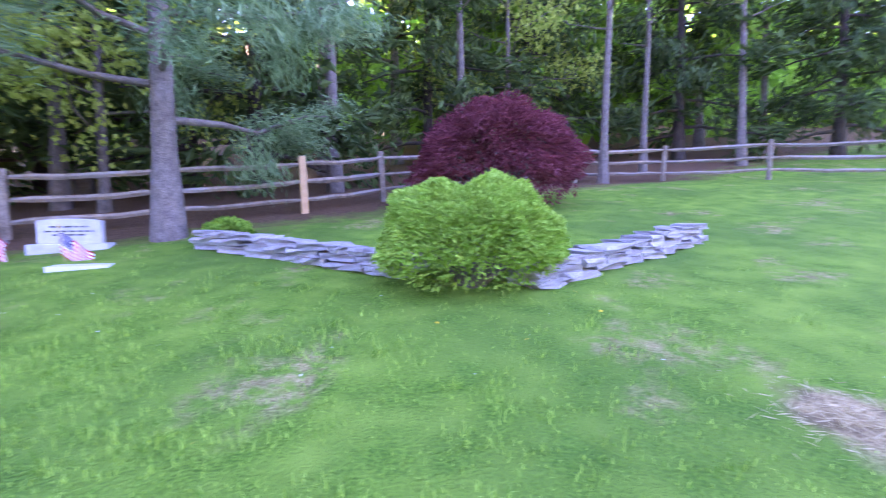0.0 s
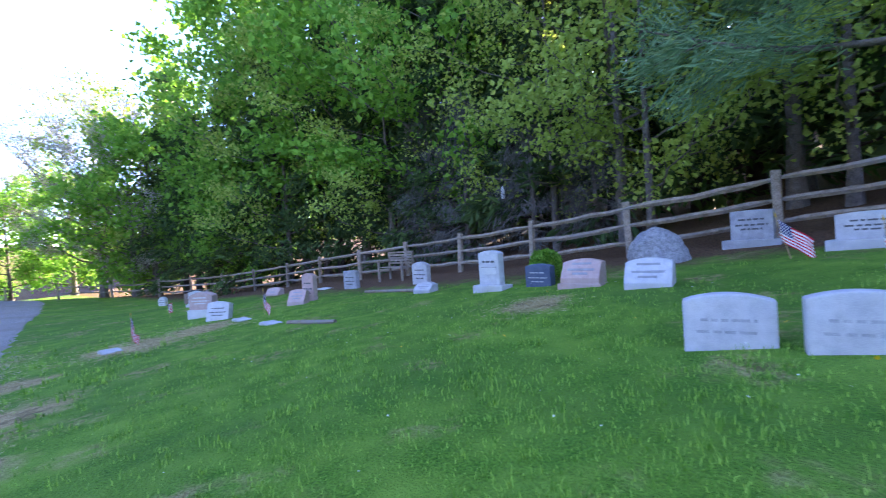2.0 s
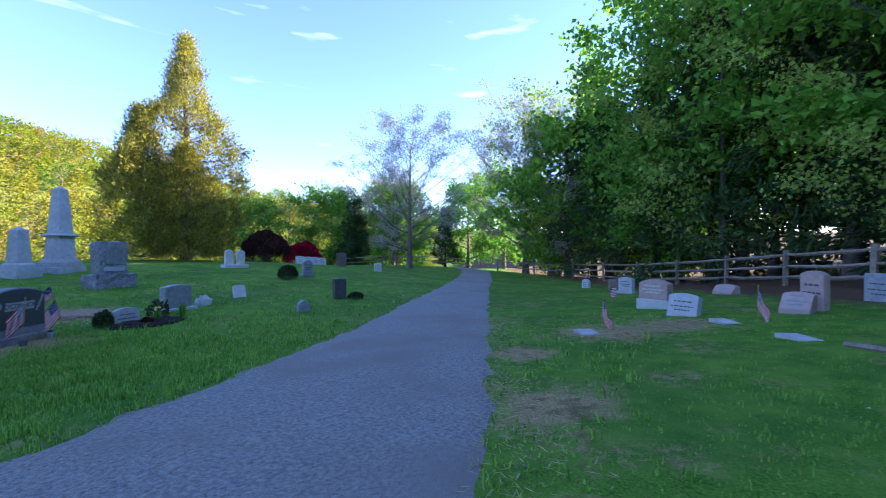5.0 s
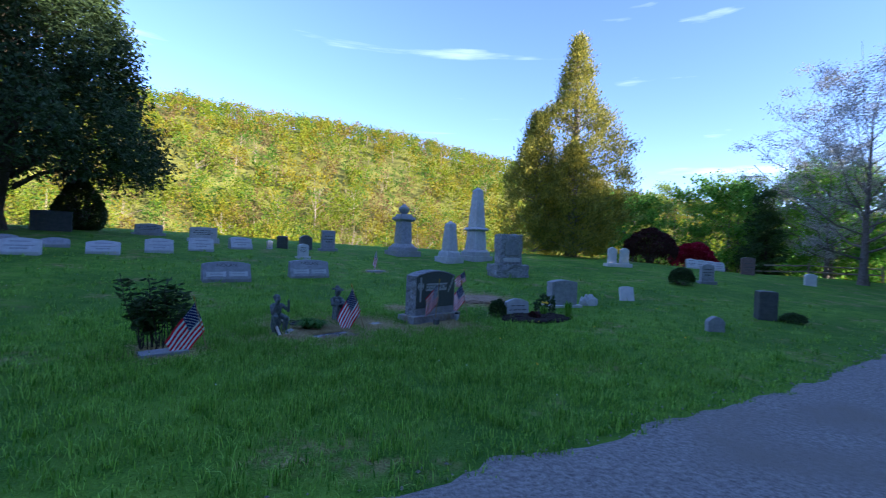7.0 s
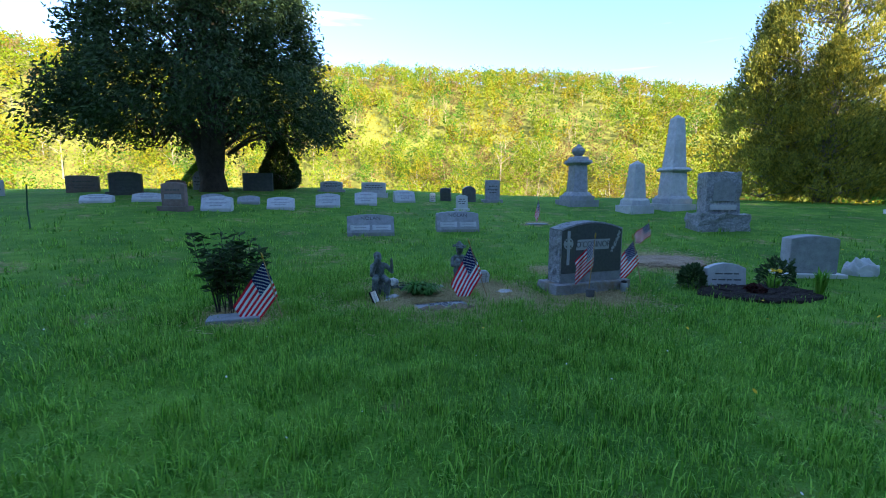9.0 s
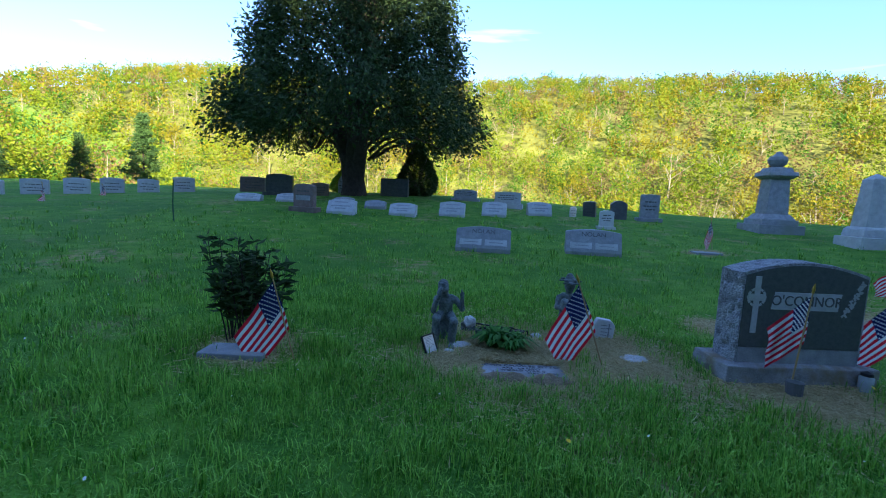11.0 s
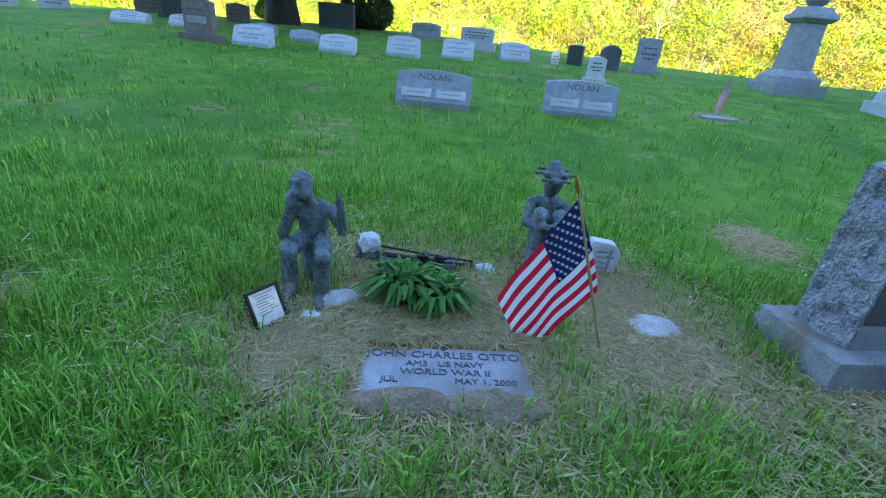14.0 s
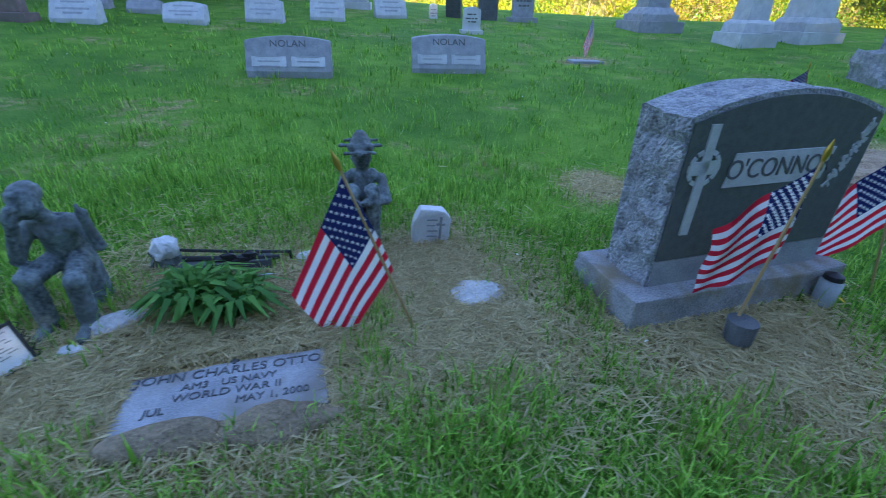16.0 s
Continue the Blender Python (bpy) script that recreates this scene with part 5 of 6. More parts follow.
def flag(x, y, rz, label, h=0.68, droop=48, wave=0.035, seed=0.0, lean=(0, 0), s=1.0, hoist=0.3, fly=0.44, fold=0.0):
    """Small striped flag: staff, gilt tip, cloth in stripes, starred canton."""
    root = thing("grave_flag", pose(x, y, gz(x, y), lean[0], lean[1], rz) @ Matrix.Scale(s, 4), label, "flag", "grave flags")
    v, f = tube([(0, 0, -0.1), (0, 0, h * 0.5), (0, 0, h)], [0.006, 0.006, 0.005], 8)
    raw("staff", v, f, [STAFF], root, smooth=True)
    v, f = tube([(0, 0, h - 0.01), (0, 0, h + 0.015), (0, 0, h + 0.03), (0, 0, h + 0.06)], [0.007, 0.011, 0.009, 0.001], 8)
    raw("finial", v, f, [GOLD], root, "gilt spear tip", smooth=True)
    P = flag_cloth(hoist, fly, droop, wave, seed, fold) + np.array([0.006, 0, h - 0.035])
    r, c = P.shape[0] - 1, P.shape[1] - 1
    ii = np.arange((r + 1) * (c + 1)).reshape(r + 1, c + 1)
    q = np.stack([ii[:-1, :-1], ii[:-1, 1:], ii[1:, 1:], ii[1:, :-1]], -1).reshape(-1, 4)
    mi = [2 if (i < 14 and j < 12) else (0 if (i // 2) % 2 == 0 else 1) for i in range(r) for j in range(c)]
    raw("cloth", P.reshape(-1, 3), q, [FLAG_RED, FLAG_WHITE, FLAG_BLUE], root, index=mi, smooth=True)
    bv, bf = [], []
    for k in range(9):
        for m in range(6 if k % 2 == 0 else 5):
            fi, fj = 1.0 + k * 1.5, (1.0 if k % 2 == 0 else 2.0) + m * 2.0
            i0, j0 = int(fi), int(fj)
            o = P[i0, j0] + (P[i0 + 1, j0] - P[i0, j0]) * (fi - i0)
            e1, e2 = P[i0, j0 + 1] - P[i0, j0], P[i0 + 1, j0] - P[i0, j0]
            nn = np.cross(e1, e2)
            nn /= np.linalg.norm(nn)
            a1, a2 = e1 / np.linalg.norm(e1), np.cross(nn, e1 / np.linalg.norm(e1))
            for side in (0.0015, -0.0015):
                b = len(bv)
                for t in range(10):
                    rad = 0.0095 if t % 2 == 0 else 0.004
                    bv.append(o + nn * side + rad * (a1 * math.sin(t * math.pi / 5) + a2 * -math.cos(t * math.pi / 5)))
                bf.append(tuple(range(b, b + 10)))
    tagged(raw("star_field", bv, bf, [FLAG_WHITE], root), kind="stuff")
    return root


flag(-5.2, -11.4, 12, "american flag on a wooden staff, cloth hanging limp", 0.7, 45, 0.025, 0.4, (-4, 19), hoist=0.38, fly=0.5)
flag(-3.28, -10.12, 24, "american flag on a staff beside a leafy shrub", 0.62, 42, 0.025, 1.4, (-3, 14), hoist=0.36, fly=0.5)
flag(-6.4, -11.68, -18, "folded american flag leaning before the dark gravestone", 0.74, 56, 0.05, 2.2, (0, -4), fold=0.0, hoist=0.33, fly=0.34)
flag(-7.16, -12.2, -12, "american flag before the end of the dark gravestone", 0.68, 44, 0.035, 3.0, (0, 12), fly=0.42)
flag(-8.3, -15.85, 10, "small american flag on the lawn by bare soil", 0.5, 30, 0.04, 0.9, (0, 8), 0.9)
flag(-6.22, -18.55, 0, "small american flag hanging close to its staff", 0.62, 72, 0.03, 1.1, (0, 6))
flag(-12.05, -3.95, 40, "american flag beside a flat marker near the drive", 0.6, 55, 0.04, 0.3, (0, 4))
flag(-12.95, -1.5, 40, "american flag on the lawn among markers", 0.6, 62, 0.03, 1.9)
flag(-16.6, -4.4, 30, "american flag leaning far over on the lawn", 0.5, 20, 0.03, 2.4, (0, -30))
flag(-5.7, 5.45, 20, "american flag beside a grey gravestone, leaning", 0.55, 52, 0.05, 2.6, (0, -14), 1.05)
flag(-4.68, 5.45, 10, "small american flag in front of a pale gravestone", 0.42, 45, 0.04, 0.2, (0, -6))
flag(0.98, 8.0, 10, "small american flag in front of the red maple", 0.5, 60, 0.04, 1.2)
flag(9.1, -13.2, 0, "small faded american flag by the long row", 0.5, 45, 0.04, 0.7, (0, 20))
flag(10.6, -15.3, 0, "small faded american flag lying low by the long row", 0.45, 20, 0.04, 1.7, (0, 40))

# ---- the grave garden ----
MARK = (-4.71, -10.95)
mk = thing("flat_marker", pose(MARK[0], MARK[1], gz(*MARK) - 0.024, -2, 0, 207.5), "flat grey granite veteran's marker sunk in dry grass", "grave marker", "gravestones")
bm = box(bmesh.new(), -0.31, 0.31, -0.135, 0.135, -0.08, 0.032, 0.008)
dense(bm, 2)
roughen(bm, 0.004, 12, 2)
part("slab", bm, surface("weathered_marker", (0.19, 0.2, 0.215), (0.38, 0.39, 0.41), 9, 160, 0.8, 0.4, 0.004, stain=(0.2, 0.19, 0.17), stain_scale=5), mk)
for body, size, y, sq, x in (("JOHN CHARLES OTTO", 0.056, 0.085, 1.02, 0.0), ("AM3   US NAVY", 0.042, 0.032, 1.0, 0.0), ("WORLD WAR II", 0.044, -0.014, 1.05, 0.0), ("MAY 1, 2000", 0.042, -0.06, 1.0, 0.14)):
    words("lettering", body, size, LETTER, mk, x, y, 0.034, 0, sq, 0.0015)
words("lettering", "JUL", 0.042, LETTER, mk, -0.2, -0.06, 0.034, 0, 1.0, 0.0015)
bm = bmesh.new()
box(bm, -0.006, 0.006, 0.118, 0.145, 0.03, 0.035)
box(bm, -0.014, 0.014, 0.128, 0.136, 0.03, 0.0352)
part("carved_cross", bm, LETTER, mk)
SOIL = surface("dry_soil", (0.15, 0.115, 0.075), (0.32, 0.25, 0.16), 12, 90, 0.95, 0.9, 0.015)


def heap(name, label, x, y, rx, ry, h, rz, material, seed, category="soil"):
    bm = bmesh.new()
    bmesh.ops.create_icosphere(bm, subdivisions=4, radius=1)
    for v in bm.verts:
        v.co = Vector((v.co.x * rx, v.co.y * ry, v.co.z * h))
        v.co += Vector((noise.noise(v.co * 6 + Vector((seed, 0, 0))) * 0.2 * rx, noise.noise(v.co * 6 + Vector((0, seed, 0))) * 0.2 * ry, noise.noise(v.co * 14 + Vector((0, 0, seed))) * 0.4 * h))
    ob = part(name, bm, material)
    ob.matrix_world = pose(x, y, gz(x, y), 0, 0, rz)
    return tagged(ob, label, category)


heap("soil_mound", "crust of dry soil over the marker's lower edge", -4.92, -10.87, 0.2, 0.075, 0.055, 28, SOIL, 1)
heap("soil_mound", "crust of dry soil at the marker's corner", -4.64, -10.73, 0.17, 0.065, 0.048, 28, SOIL, 2)
heap("field_stone", "flat pale field stone in dry grass", -5.4, -11.7, 0.14, 0.1, 0.035, 30, WALL_STONE, 3, "stone")
heap("field_stone", "flat grey stone at a statue's feet", -4.12, -11.12, 0.12, 0.07, 0.04, 60, WALL_STONE, 4, "stone")
heap("field_stone", "small pale stone in dry grass", -4.1, -10.95, 0.045, 0.03, 0.03, 10, WHITE_STONE, 5, "stone")
heap("painted_stone", "small white decorated stone beside a statue", -4.57, -11.74, 0.06, 0.05, 0.04, 10, WHITE_STONE, 6, "stone")
heap("stone_block", "pale rough stone on the lawn behind a gravestone", -10.55, -13.5, 0.24, 0.16, 0.24, 10, WHITE_STONE, 8, "stone")
heap("mulch_bed", "dark mulch bed with a few plants", -8.55, -12.25, 0.75, 0.42, 0.08, 8, surface("mulch", (0.012, 0.009, 0.008), (0.045, 0.034, 0.028), 20, 70, 0.95, 1.0, 0.02), 9, "flower bed")
heap("soil_mound", "low heap of bare reddish soil and straw", -8.0, -14.1, 0.75, 0.5, 0.07, 20, surface("straw_soil", (0.24, 0.17, 0.11), (0.4, 0.3, 0.2), 12, 60, 0.95, 0.9, 0.02), 10)

# small white memorial block with a cross
wb = thing("memorial_stone", pose(-5.08, -12.1, gz(-5.08, -12.1) - 0.02, 0, 4, 205), "small white weathered memorial stone with a carved cross", "memorial stone")
bm = prism(bmesh.new(), [(-0.1, 0), (0.09, 0), (0.095, 0.15), (0.06, 0.2), (-0.06, 0.21), (-0.1, 0.14)], 0.07, 0.01)
dense(bm, 2)
roughen(bm, 0.006, 18, 4)
part("block", bm, WHITE_STONE, wb)
bm = bmesh.new()
box(bm, 0.035, 0.047, -0.04, -0.03, 0.04, 0.17)
box(bm, 0.018, 0.064, -0.04, -0.03, 0.12, 0.132)
part("carved_cross", bm, GRANITE, wb)
bars(wb, 0.09, [(0.15, 0.7), (0.12, 0.7), (0.09, 0.6), (0.06, 0.6)], -0.036, GRANITE, size=0.008)

# framed verse on a little stake
fv = thing("framed_plaque", pose(-4.02, -10.83, gz(-4.02, -10.83), -24, -2, 258) @ Matrix.Scale(0.8, 4), "black framed white verse leaning at the grave", "plaque")
BLACK = plain("black_paint", (0.02, 0.02, 0.022), 0.4)
for a, b, c, d in ((-0.085, 0.085, 0.0, 0.014), (-0.085, 0.085, 0.186, 0.2), (-0.085, -0.071, 0.0, 0.2), (0.071, 0.085, 0.0, 0.2)):
    part("frame_bar", box(bmesh.new(), a, b, -0.012, 0.008, c, d, 0.002), BLACK, fv)
part("sheet", box(bmesh.new(), -0.072, 0.072, -0.004, 0.004, 0.012, 0.188), plain("printed_sheet", (0.6, 0.6, 0.58), 0.5), fv, "white sheet")
bars(fv, 0.11, [(0.17 - 0.014 * k, 0.9 - 0.1 * (k % 3)) for k in range(8)], -0.005, plain("ink", (0.2, 0.2, 0.2)), size=0.004)
v, f = join([tube([(sx * 0.088, 0, 0.02 + 0.035 * k), (sx * 0.105, 0, 0.035 + 0.035 * k), (sx * 0.09, 0, 0.05 + 0.035 * k)], [0.003, 0.003, 0.003], 4) for sx in (-1, 1) for k in range(5)])
tagged(raw("scrollwork", v, f, [BLACK], fv), kind="stuff")

# fallen garden ornament: rod with a shell-headed figure and dark base stone
od = thing("garden_ornament", pose(-4.22, -11.6, gz(-4.22, -11.6), 0, 0, 27), "fallen ornament with a white shell head and black rod", "ornament")
v, f = join([tube([(0.2, 0.0, 0.09), (-0.02, 0.02, 0.07), (-0.3, 0.03, 0.045)], [0.007] * 3, 6), tube([(-0.3, 0.03, 0.05), (-0.31, 0.03, -0.03)], [0.007, 0.007], 6), tube([(0.15, 0.04, 0.06), (-0.1, 0.07, 0.05), (-0.26, 0.08, 0.05)], [0.012, 0.015, 0.01], 6)])
raw("rod", v, f, [BLACK], od, "black metal rod")
bm = bmesh.new()
bmesh.ops.create_icosphere(bm, subdivisions=3, radius=0.055, matrix=pose(0.22, 0, 0.1))
roughen(bm, 0.02, 30, 1)
part("shell", bm, WHITE_STONE, od, "white shell-like head")
bm = bmesh.new()
bmesh.ops.create_icosphere(bm, subdivisions=3, radius=0.06, matrix=pose(0.24, -0.02, 0.04))
roughen(bm, 0.03, 24, 5)
part("body", bm, BRONZE, od, "grey weathered body")
part("name_block", box(bmesh.new(), -0.22, 0.17, 0.02, 0.1, -0.02, 0.05, 0.006), DARK_GRANITE, od, "dark low name block")
bm = bmesh.new()
for a in range(5):
    bmesh.ops.create_icosphere(bm, subdivisions=1, radius=0.03, matrix=pose(-0.02 - 0.03 * a, 0.1, 0.07 + 0.015 * math.sin(a * 2)) @ Matrix.Diagonal((1.3, 0.4, 0.5 + 0.2 * (a % 2), 1)))
part("black_leaf", bm, BLACK, od)
bm = bmesh.new()
bmesh.ops.create_icosphere(bm, subdivisions=3, radius=1)
for v in bm.verts:
    v.co = Vector((v.co.x * 0.085, v.co.y * 0.03, abs(v.co.z) * 0.012 + 0.018 + 0.02 * v.co.y))
clam = part("clam_dish", bm, WHITE_STONE)
clam.matrix_world = pose(-4.44, -11.53, gz(-4.44, -11.53) - 0.005, 0, 0, 30)
tagged(clam, "small white shallow dish on dry grass", "dish")


def statue(name, label, x, y, rz, parts, voxel=0.0075, s=1.0, slim=0.86):
    """One plain cast figure: rounded masses melted into a single skin."""
    bm = bmesh.new()
    for p0, p1, r0, r1 in parts:
        a, b = Vector(p0), Vector(p1)
        a.x, b.x, r0, r1 = a.x * 0.9, b.x * 0.9, r0 * slim, r1 * slim
        n = max(2, int((b - a).length / 0.012))
        for i in range(n + 1):
            t = i / n
            bmesh.ops.create_icosphere(bm, subdivisions=2, radius=r0 + (r1 - r0) * t, matrix=Matrix.Translation(a.lerp(b, t)))
    ob = part(name, bm, BRONZE)
    ob.matrix_world = pose(x, y, gz(x, y) - 0.02, 0, 0, rz) @ Matrix.Scale(s, 4)
    md = ob.modifiers.new("skin", "REMESH")
    md.mode, md.voxel_size, md.use_smooth_shade = "VOXEL", voxel, True
    tx = bpy.data.textures.new("folds", "CLOUDS")
    tx.noise_scale = 0.02
    dm = ob.modifiers.new("folds", "DISPLACE")
    dm.texture, dm.strength, dm.texture_coords = tx, 0.011, "LOCAL"
    return tagged(ob, label, "statue", "cast statues")


statue("boy_statue", "grey-green cast statue of a seated boy, head on hand", -3.94, -11.17, 205, [(tuple((-q[0], q[1], q[2])) , tuple((-w[0], w[1], w[2])), r0, r1) for q, w, r0, r1 in [
    ((0, 0.05, 0.0), (0, 0.05, 0.2), 0.085, 0.075),
    ((0, 0.03, 0.24), (0, 0.0, 0.36), 0.075, 0.07), ((-0.05, 0, 0.38), (0.05, 0, 0.385), 0.05, 0.05),
    ((-0.01, -0.02, 0.4), (0.02, -0.05, 0.47), 0.03, 0.03), ((0.025, -0.06, 0.475), (0.03, -0.055, 0.505), 0.053, 0.055), ((0.03, -0.04, 0.515), (0.03, -0.02, 0.51), 0.05, 0.05),
    ((0.05, -0.02, 0.24), (0.075, -0.13, 0.24), 0.048, 0.045), ((0.075, -0.13, 0.24), (0.08, -0.12, 0.05), 0.042, 0.04), ((0.08, -0.1, 0.03), (0.085, -0.19, 0.02), 0.035, 0.03),
    ((-0.05, -0.02, 0.24), (-0.085, -0.14, 0.22), 0.048, 0.045), ((-0.085, -0.14, 0.22), (-0.07, -0.13, 0.05), 0.042, 0.04), ((-0.07, -0.12, 0.03), (-0.075, -0.21, 0.02), 0.036, 0.032),
    ((0.09, 0, 0.38), (0.11, -0.09, 0.29), 0.032, 0.028), ((0.11, -0.09, 0.29), (0.06, -0.11, 0.43), 0.027, 0.024), ((0.06, -0.11, 0.45), (0.05, -0.11, 0.48), 0.026, 0.022),
    ((-0.09, 0, 0.38), (-0.155, -0.05, 0.31), 0.032, 0.027), ((-0.155, -0.05, 0.31), (-0.15, -0.07, 0.43), 0.026, 0.02), ((-0.15, -0.07, 0.44), (-0.145, -0.075, 0.475), 0.022, 0.01)]])
statue("girl_statue", "grey-green cast statue of a seated girl in a brimmed hat", -4.8, -11.92, 200, [
    ((0, 0.03, 0.0), (0, 0.03, 0.2), 0.085, 0.08), ((0, 0.05, 0.22), (0, 0.04, 0.38), 0.075, 0.06), ((-0.05, 0.04, 0.39), (0.05, 0.04, 0.39), 0.042, 0.042),
    ((0, 0.03, 0.43), (0, 0.01, 0.49), 0.03, 0.055), ((0, 0.0, 0.5), (0, -0.01, 0.52), 0.058, 0.056), ((0, 0.02, 0.55), (0, 0.025, 0.575), 0.055, 0.04),
    ((-0.1, 0.0, 0.545), (0.1, 0.0, 0.545), 0.012, 0.012), ((-0.07, -0.07, 0.53), (0.07, -0.07, 0.53), 0.012, 0.012), ((-0.08, 0.07, 0.55), (0.08, 0.07, 0.55), 0.012, 0.012), ((0, -0.09, 0.525), (0, 0.1, 0.555), 0.014, 0.014), ((-0.05, -0.03, 0.545), (0.05, -0.03, 0.545), 0.02, 0.02),
    ((0.045, 0.0, 0.22), (0.05, -0.09, 0.36), 0.05, 0.045), ((-0.045, 0.0, 0.22), (-0.05, -0.09, 0.36), 0.05, 0.045), ((0.05, -0.1, 0.35), (0.05, -0.09, 0.12), 0.04, 0.035), ((-0.05, -0.1, 0.35), (-0.05, -0.09, 0.12), 0.04, 0.035),
    ((0.05, -0.09, 0.09), (0.055, -0.16, 0.06), 0.03, 0.026), ((-0.05, -0.09, 0.09), (-0.055, -0.16, 0.06), 0.03, 0.026), ((0, -0.04, 0.1), (0, -0.06, 0.2), 0.08, 0.07),
    ((0.095, 0.03, 0.38), (0.12, -0.05, 0.3), 0.03, 0.027), ((0.12, -0.05, 0.3), (0.02, -0.15, 0.33), 0.027, 0.022), ((-0.095, 0.03, 0.38), (-0.12, -0.05, 0.3), 0.03, 0.027), ((-0.12, -0.05, 0.3), (-0.02, -0.15, 0.32), 0.027, 0.022)])

rng = np.random.default_rng(71)


def tuft(name, label, x, y, n, length, width, spread, leaf, up=1.1, category="plant", z=0.0):
    """Blades fanning from one foot, each bent over."""
    root = thing(name, pose(x, y, gz(x, y) + z), label, category)
    a = rng.uniform(0, 2 * np.pi, n)
    out = np.stack([np.cos(a), np.sin(a), np.zeros(n)], 1)
    l = length * rng.uniform(0.5, 1.1, (n, 1))
    k = rng.uniform(0.2, 1.0, (n, 1)) * spread
    foot = out * rng.uniform(0, 0.05, (n, 1))
    side = np.stack([-np.sin(a), np.cos(a), np.zeros(n)], 1) * width * 0.5
    m1 = foot + out * l * k * 0.5 + np.array([0, 0, 1]) * l * 0.55 * up
    m2 = foot + out * l * k * 1.05 + np.array([0, 0, 1]) * l * 0.6 * up * (1.3 - k)
    v = np.stack([foot - side * 0.3, foot + side * 0.3, m1 + side, m1 - side, m2 + side * 0.15, m2 - side * 0.15], 1).reshape(-1, 3)
    b = np.arange(n)[:, None] * 6
    f = np.vstack([b + np.array([0, 1, 2, 3]), b + np.array([3, 2, 4, 5])])
    raw("foliage", v, f, [leaf], root)
    return root


tuft("leafy_plant", "leafy green plant in the middle of the grave", -4.36, -11.27, 230, 0.27, 0.03, 0.8, L_WEED, 1.0)
tuft("leafy_plant", "leafy green plant in the middle of the grave", -4.5, -11.3, 170, 0.24, 0.026, 0.85, L_WEED, 0.95)
tuft("lily_plant", "upright green blades in the mulch bed", -9.25, -12.25, 90, 0.42, 0.02, 0.3, L_GREEN)
tuft("lily_plant", "upright green blades in the mulch bed", -8.75, -12.3, 60, 0.3, 0.02, 0.4, L_GREEN)
mound("low_shrub", "dark leafy plant in the mulch bed", -7.85, -12.45, 0.16, 0.16, 0.34, L_SHRUB, 700, 0.07, 0.03, 72)
mound("low_shrub", "dark leafy plant in the mulch bed", -8.95, -12.6, 0.2, 0.2, 0.42, L_SHRUB, 500, 0.07, 0.03, 73, bumps=0.4)
mound("pansy_plant", "small plant with dark purple flowers in mulch", -8.45, -12.1, 0.12, 0.12, 0.18, L_WEEP, 350, 0.05, 0.04, 74)
YELLOW = plain("yellow_petal", (0.75, 0.5, 0.02), 0.6)
bm = bmesh.new()
for k in range(9):
    bmesh.ops.create_icosphere(bm, subdivisions=1, radius=0.022, matrix=pose(0.045 * math.cos(k * 0.7), 0.045 * math.sin(k * 0.7), 0.3 + 0.01 * (k % 3)) @ Matrix.Diagonal((1, 1, 0.5, 1)))
fl = thing("daffodil", pose(-8.72, -12.2, gz(-8.72, -12.2)), "yellow flower on a green stem in mulch", "flower")
part("petals", bm, YELLOW, fl)
v, f = tube([(0, 0, -0.02), (0.01, 0, 0.15), (0, 0, 0.3)], [0.006] * 3, 5)
raw("stem", v, f, [L_SHRUB], fl)

# peony-like shrub over a small slab
flat_marker(-2.88, -9.95, 208, 0.46, 0.24, GRANITE, "grey flat marker in front of a leafy shrub")
sh = thing("leafy_shrub", pose(-2.74, -10.14, gz(-2.74, -10.14) - 0.02), "dark upright leafy shrub with bare stems", "shrub")
tb, cs, ws = [], [], []
for k in range(22):
    a = rng.uniform(0, 2 * np.pi)
    b = np.array([rng.normal(0, 0.11), rng.normal(0, 0.06), 0])
    e = b + np.array([rng.normal(0, 0.14), rng.normal(0, 0.1), rng.uniform(0.45, 0.82)])
    t = np.linspace(0, 1, 5)[:, None]
    tb.append(tube(b + (e - b) * t + rng.normal(0, 0.008, (5, 3)), np.linspace(0.008, 0.003, 5), 4))
    for w in np.linspace(0.45, 1, 9):
        q = b + (e - b) * w
        for _ in range(5):
            o = rng.normal(0, 1, 3)
            o[2] = abs(o[2]) * 0.3
            o /= np.linalg.norm(o)
            cs.append(q + o * 0.055)
            ws.append(o)
v, f = join(tb)
tagged(raw("stalk", v, f, [DARK_BARK], sh), kind="stuff")
v, f = leaves(np.array(cs), 0.1, 0.032, rng, 0.1, np.array(ws) * 2)
raw("foliage", v, f, [L_SHRUB], sh)

# small lantern and disc by the dark gravestone
ln = thing("grave_lantern", pose(-6.9, -12.06, gz(-6.9, -12.06) - 0.01), "small clear glass grave lantern with a dark lid", "lantern")
v, f = tube([(0, 0, 0), (0, 0, 0.02), (0, 0, 0.12), (0, 0, 0.13)], [0.04, 0.045, 0.045, 0.03], 14)
raw("jar", v, f, [plain("frosted_glass", (0.35, 0.38, 0.4), 0.2)], ln, smooth=True)
v, f = tube([(0, 0, 0.13), (0, 0, 0.15), (0, 0, 0.165)], [0.04, 0.036, 0.002], 14)
raw("lid", v, f, [BLACK], ln)
v, f = tube([(0, 0, 0.0), (0, 0.02, 0.02), (0, 0.04, 0.1), (0, 0.05, 0.11)], [0.01, 0.05, 0.055, 0.002], 14)
dk = raw("flag_holder", v, f, [DARK_GRANITE])
dk.matrix_world = pose(-6.42, -11.66, gz(-6.42, -11.66), 20, 0, 0)
tagged(dk, "small dark metal veteran's flag holder", "flag holder")

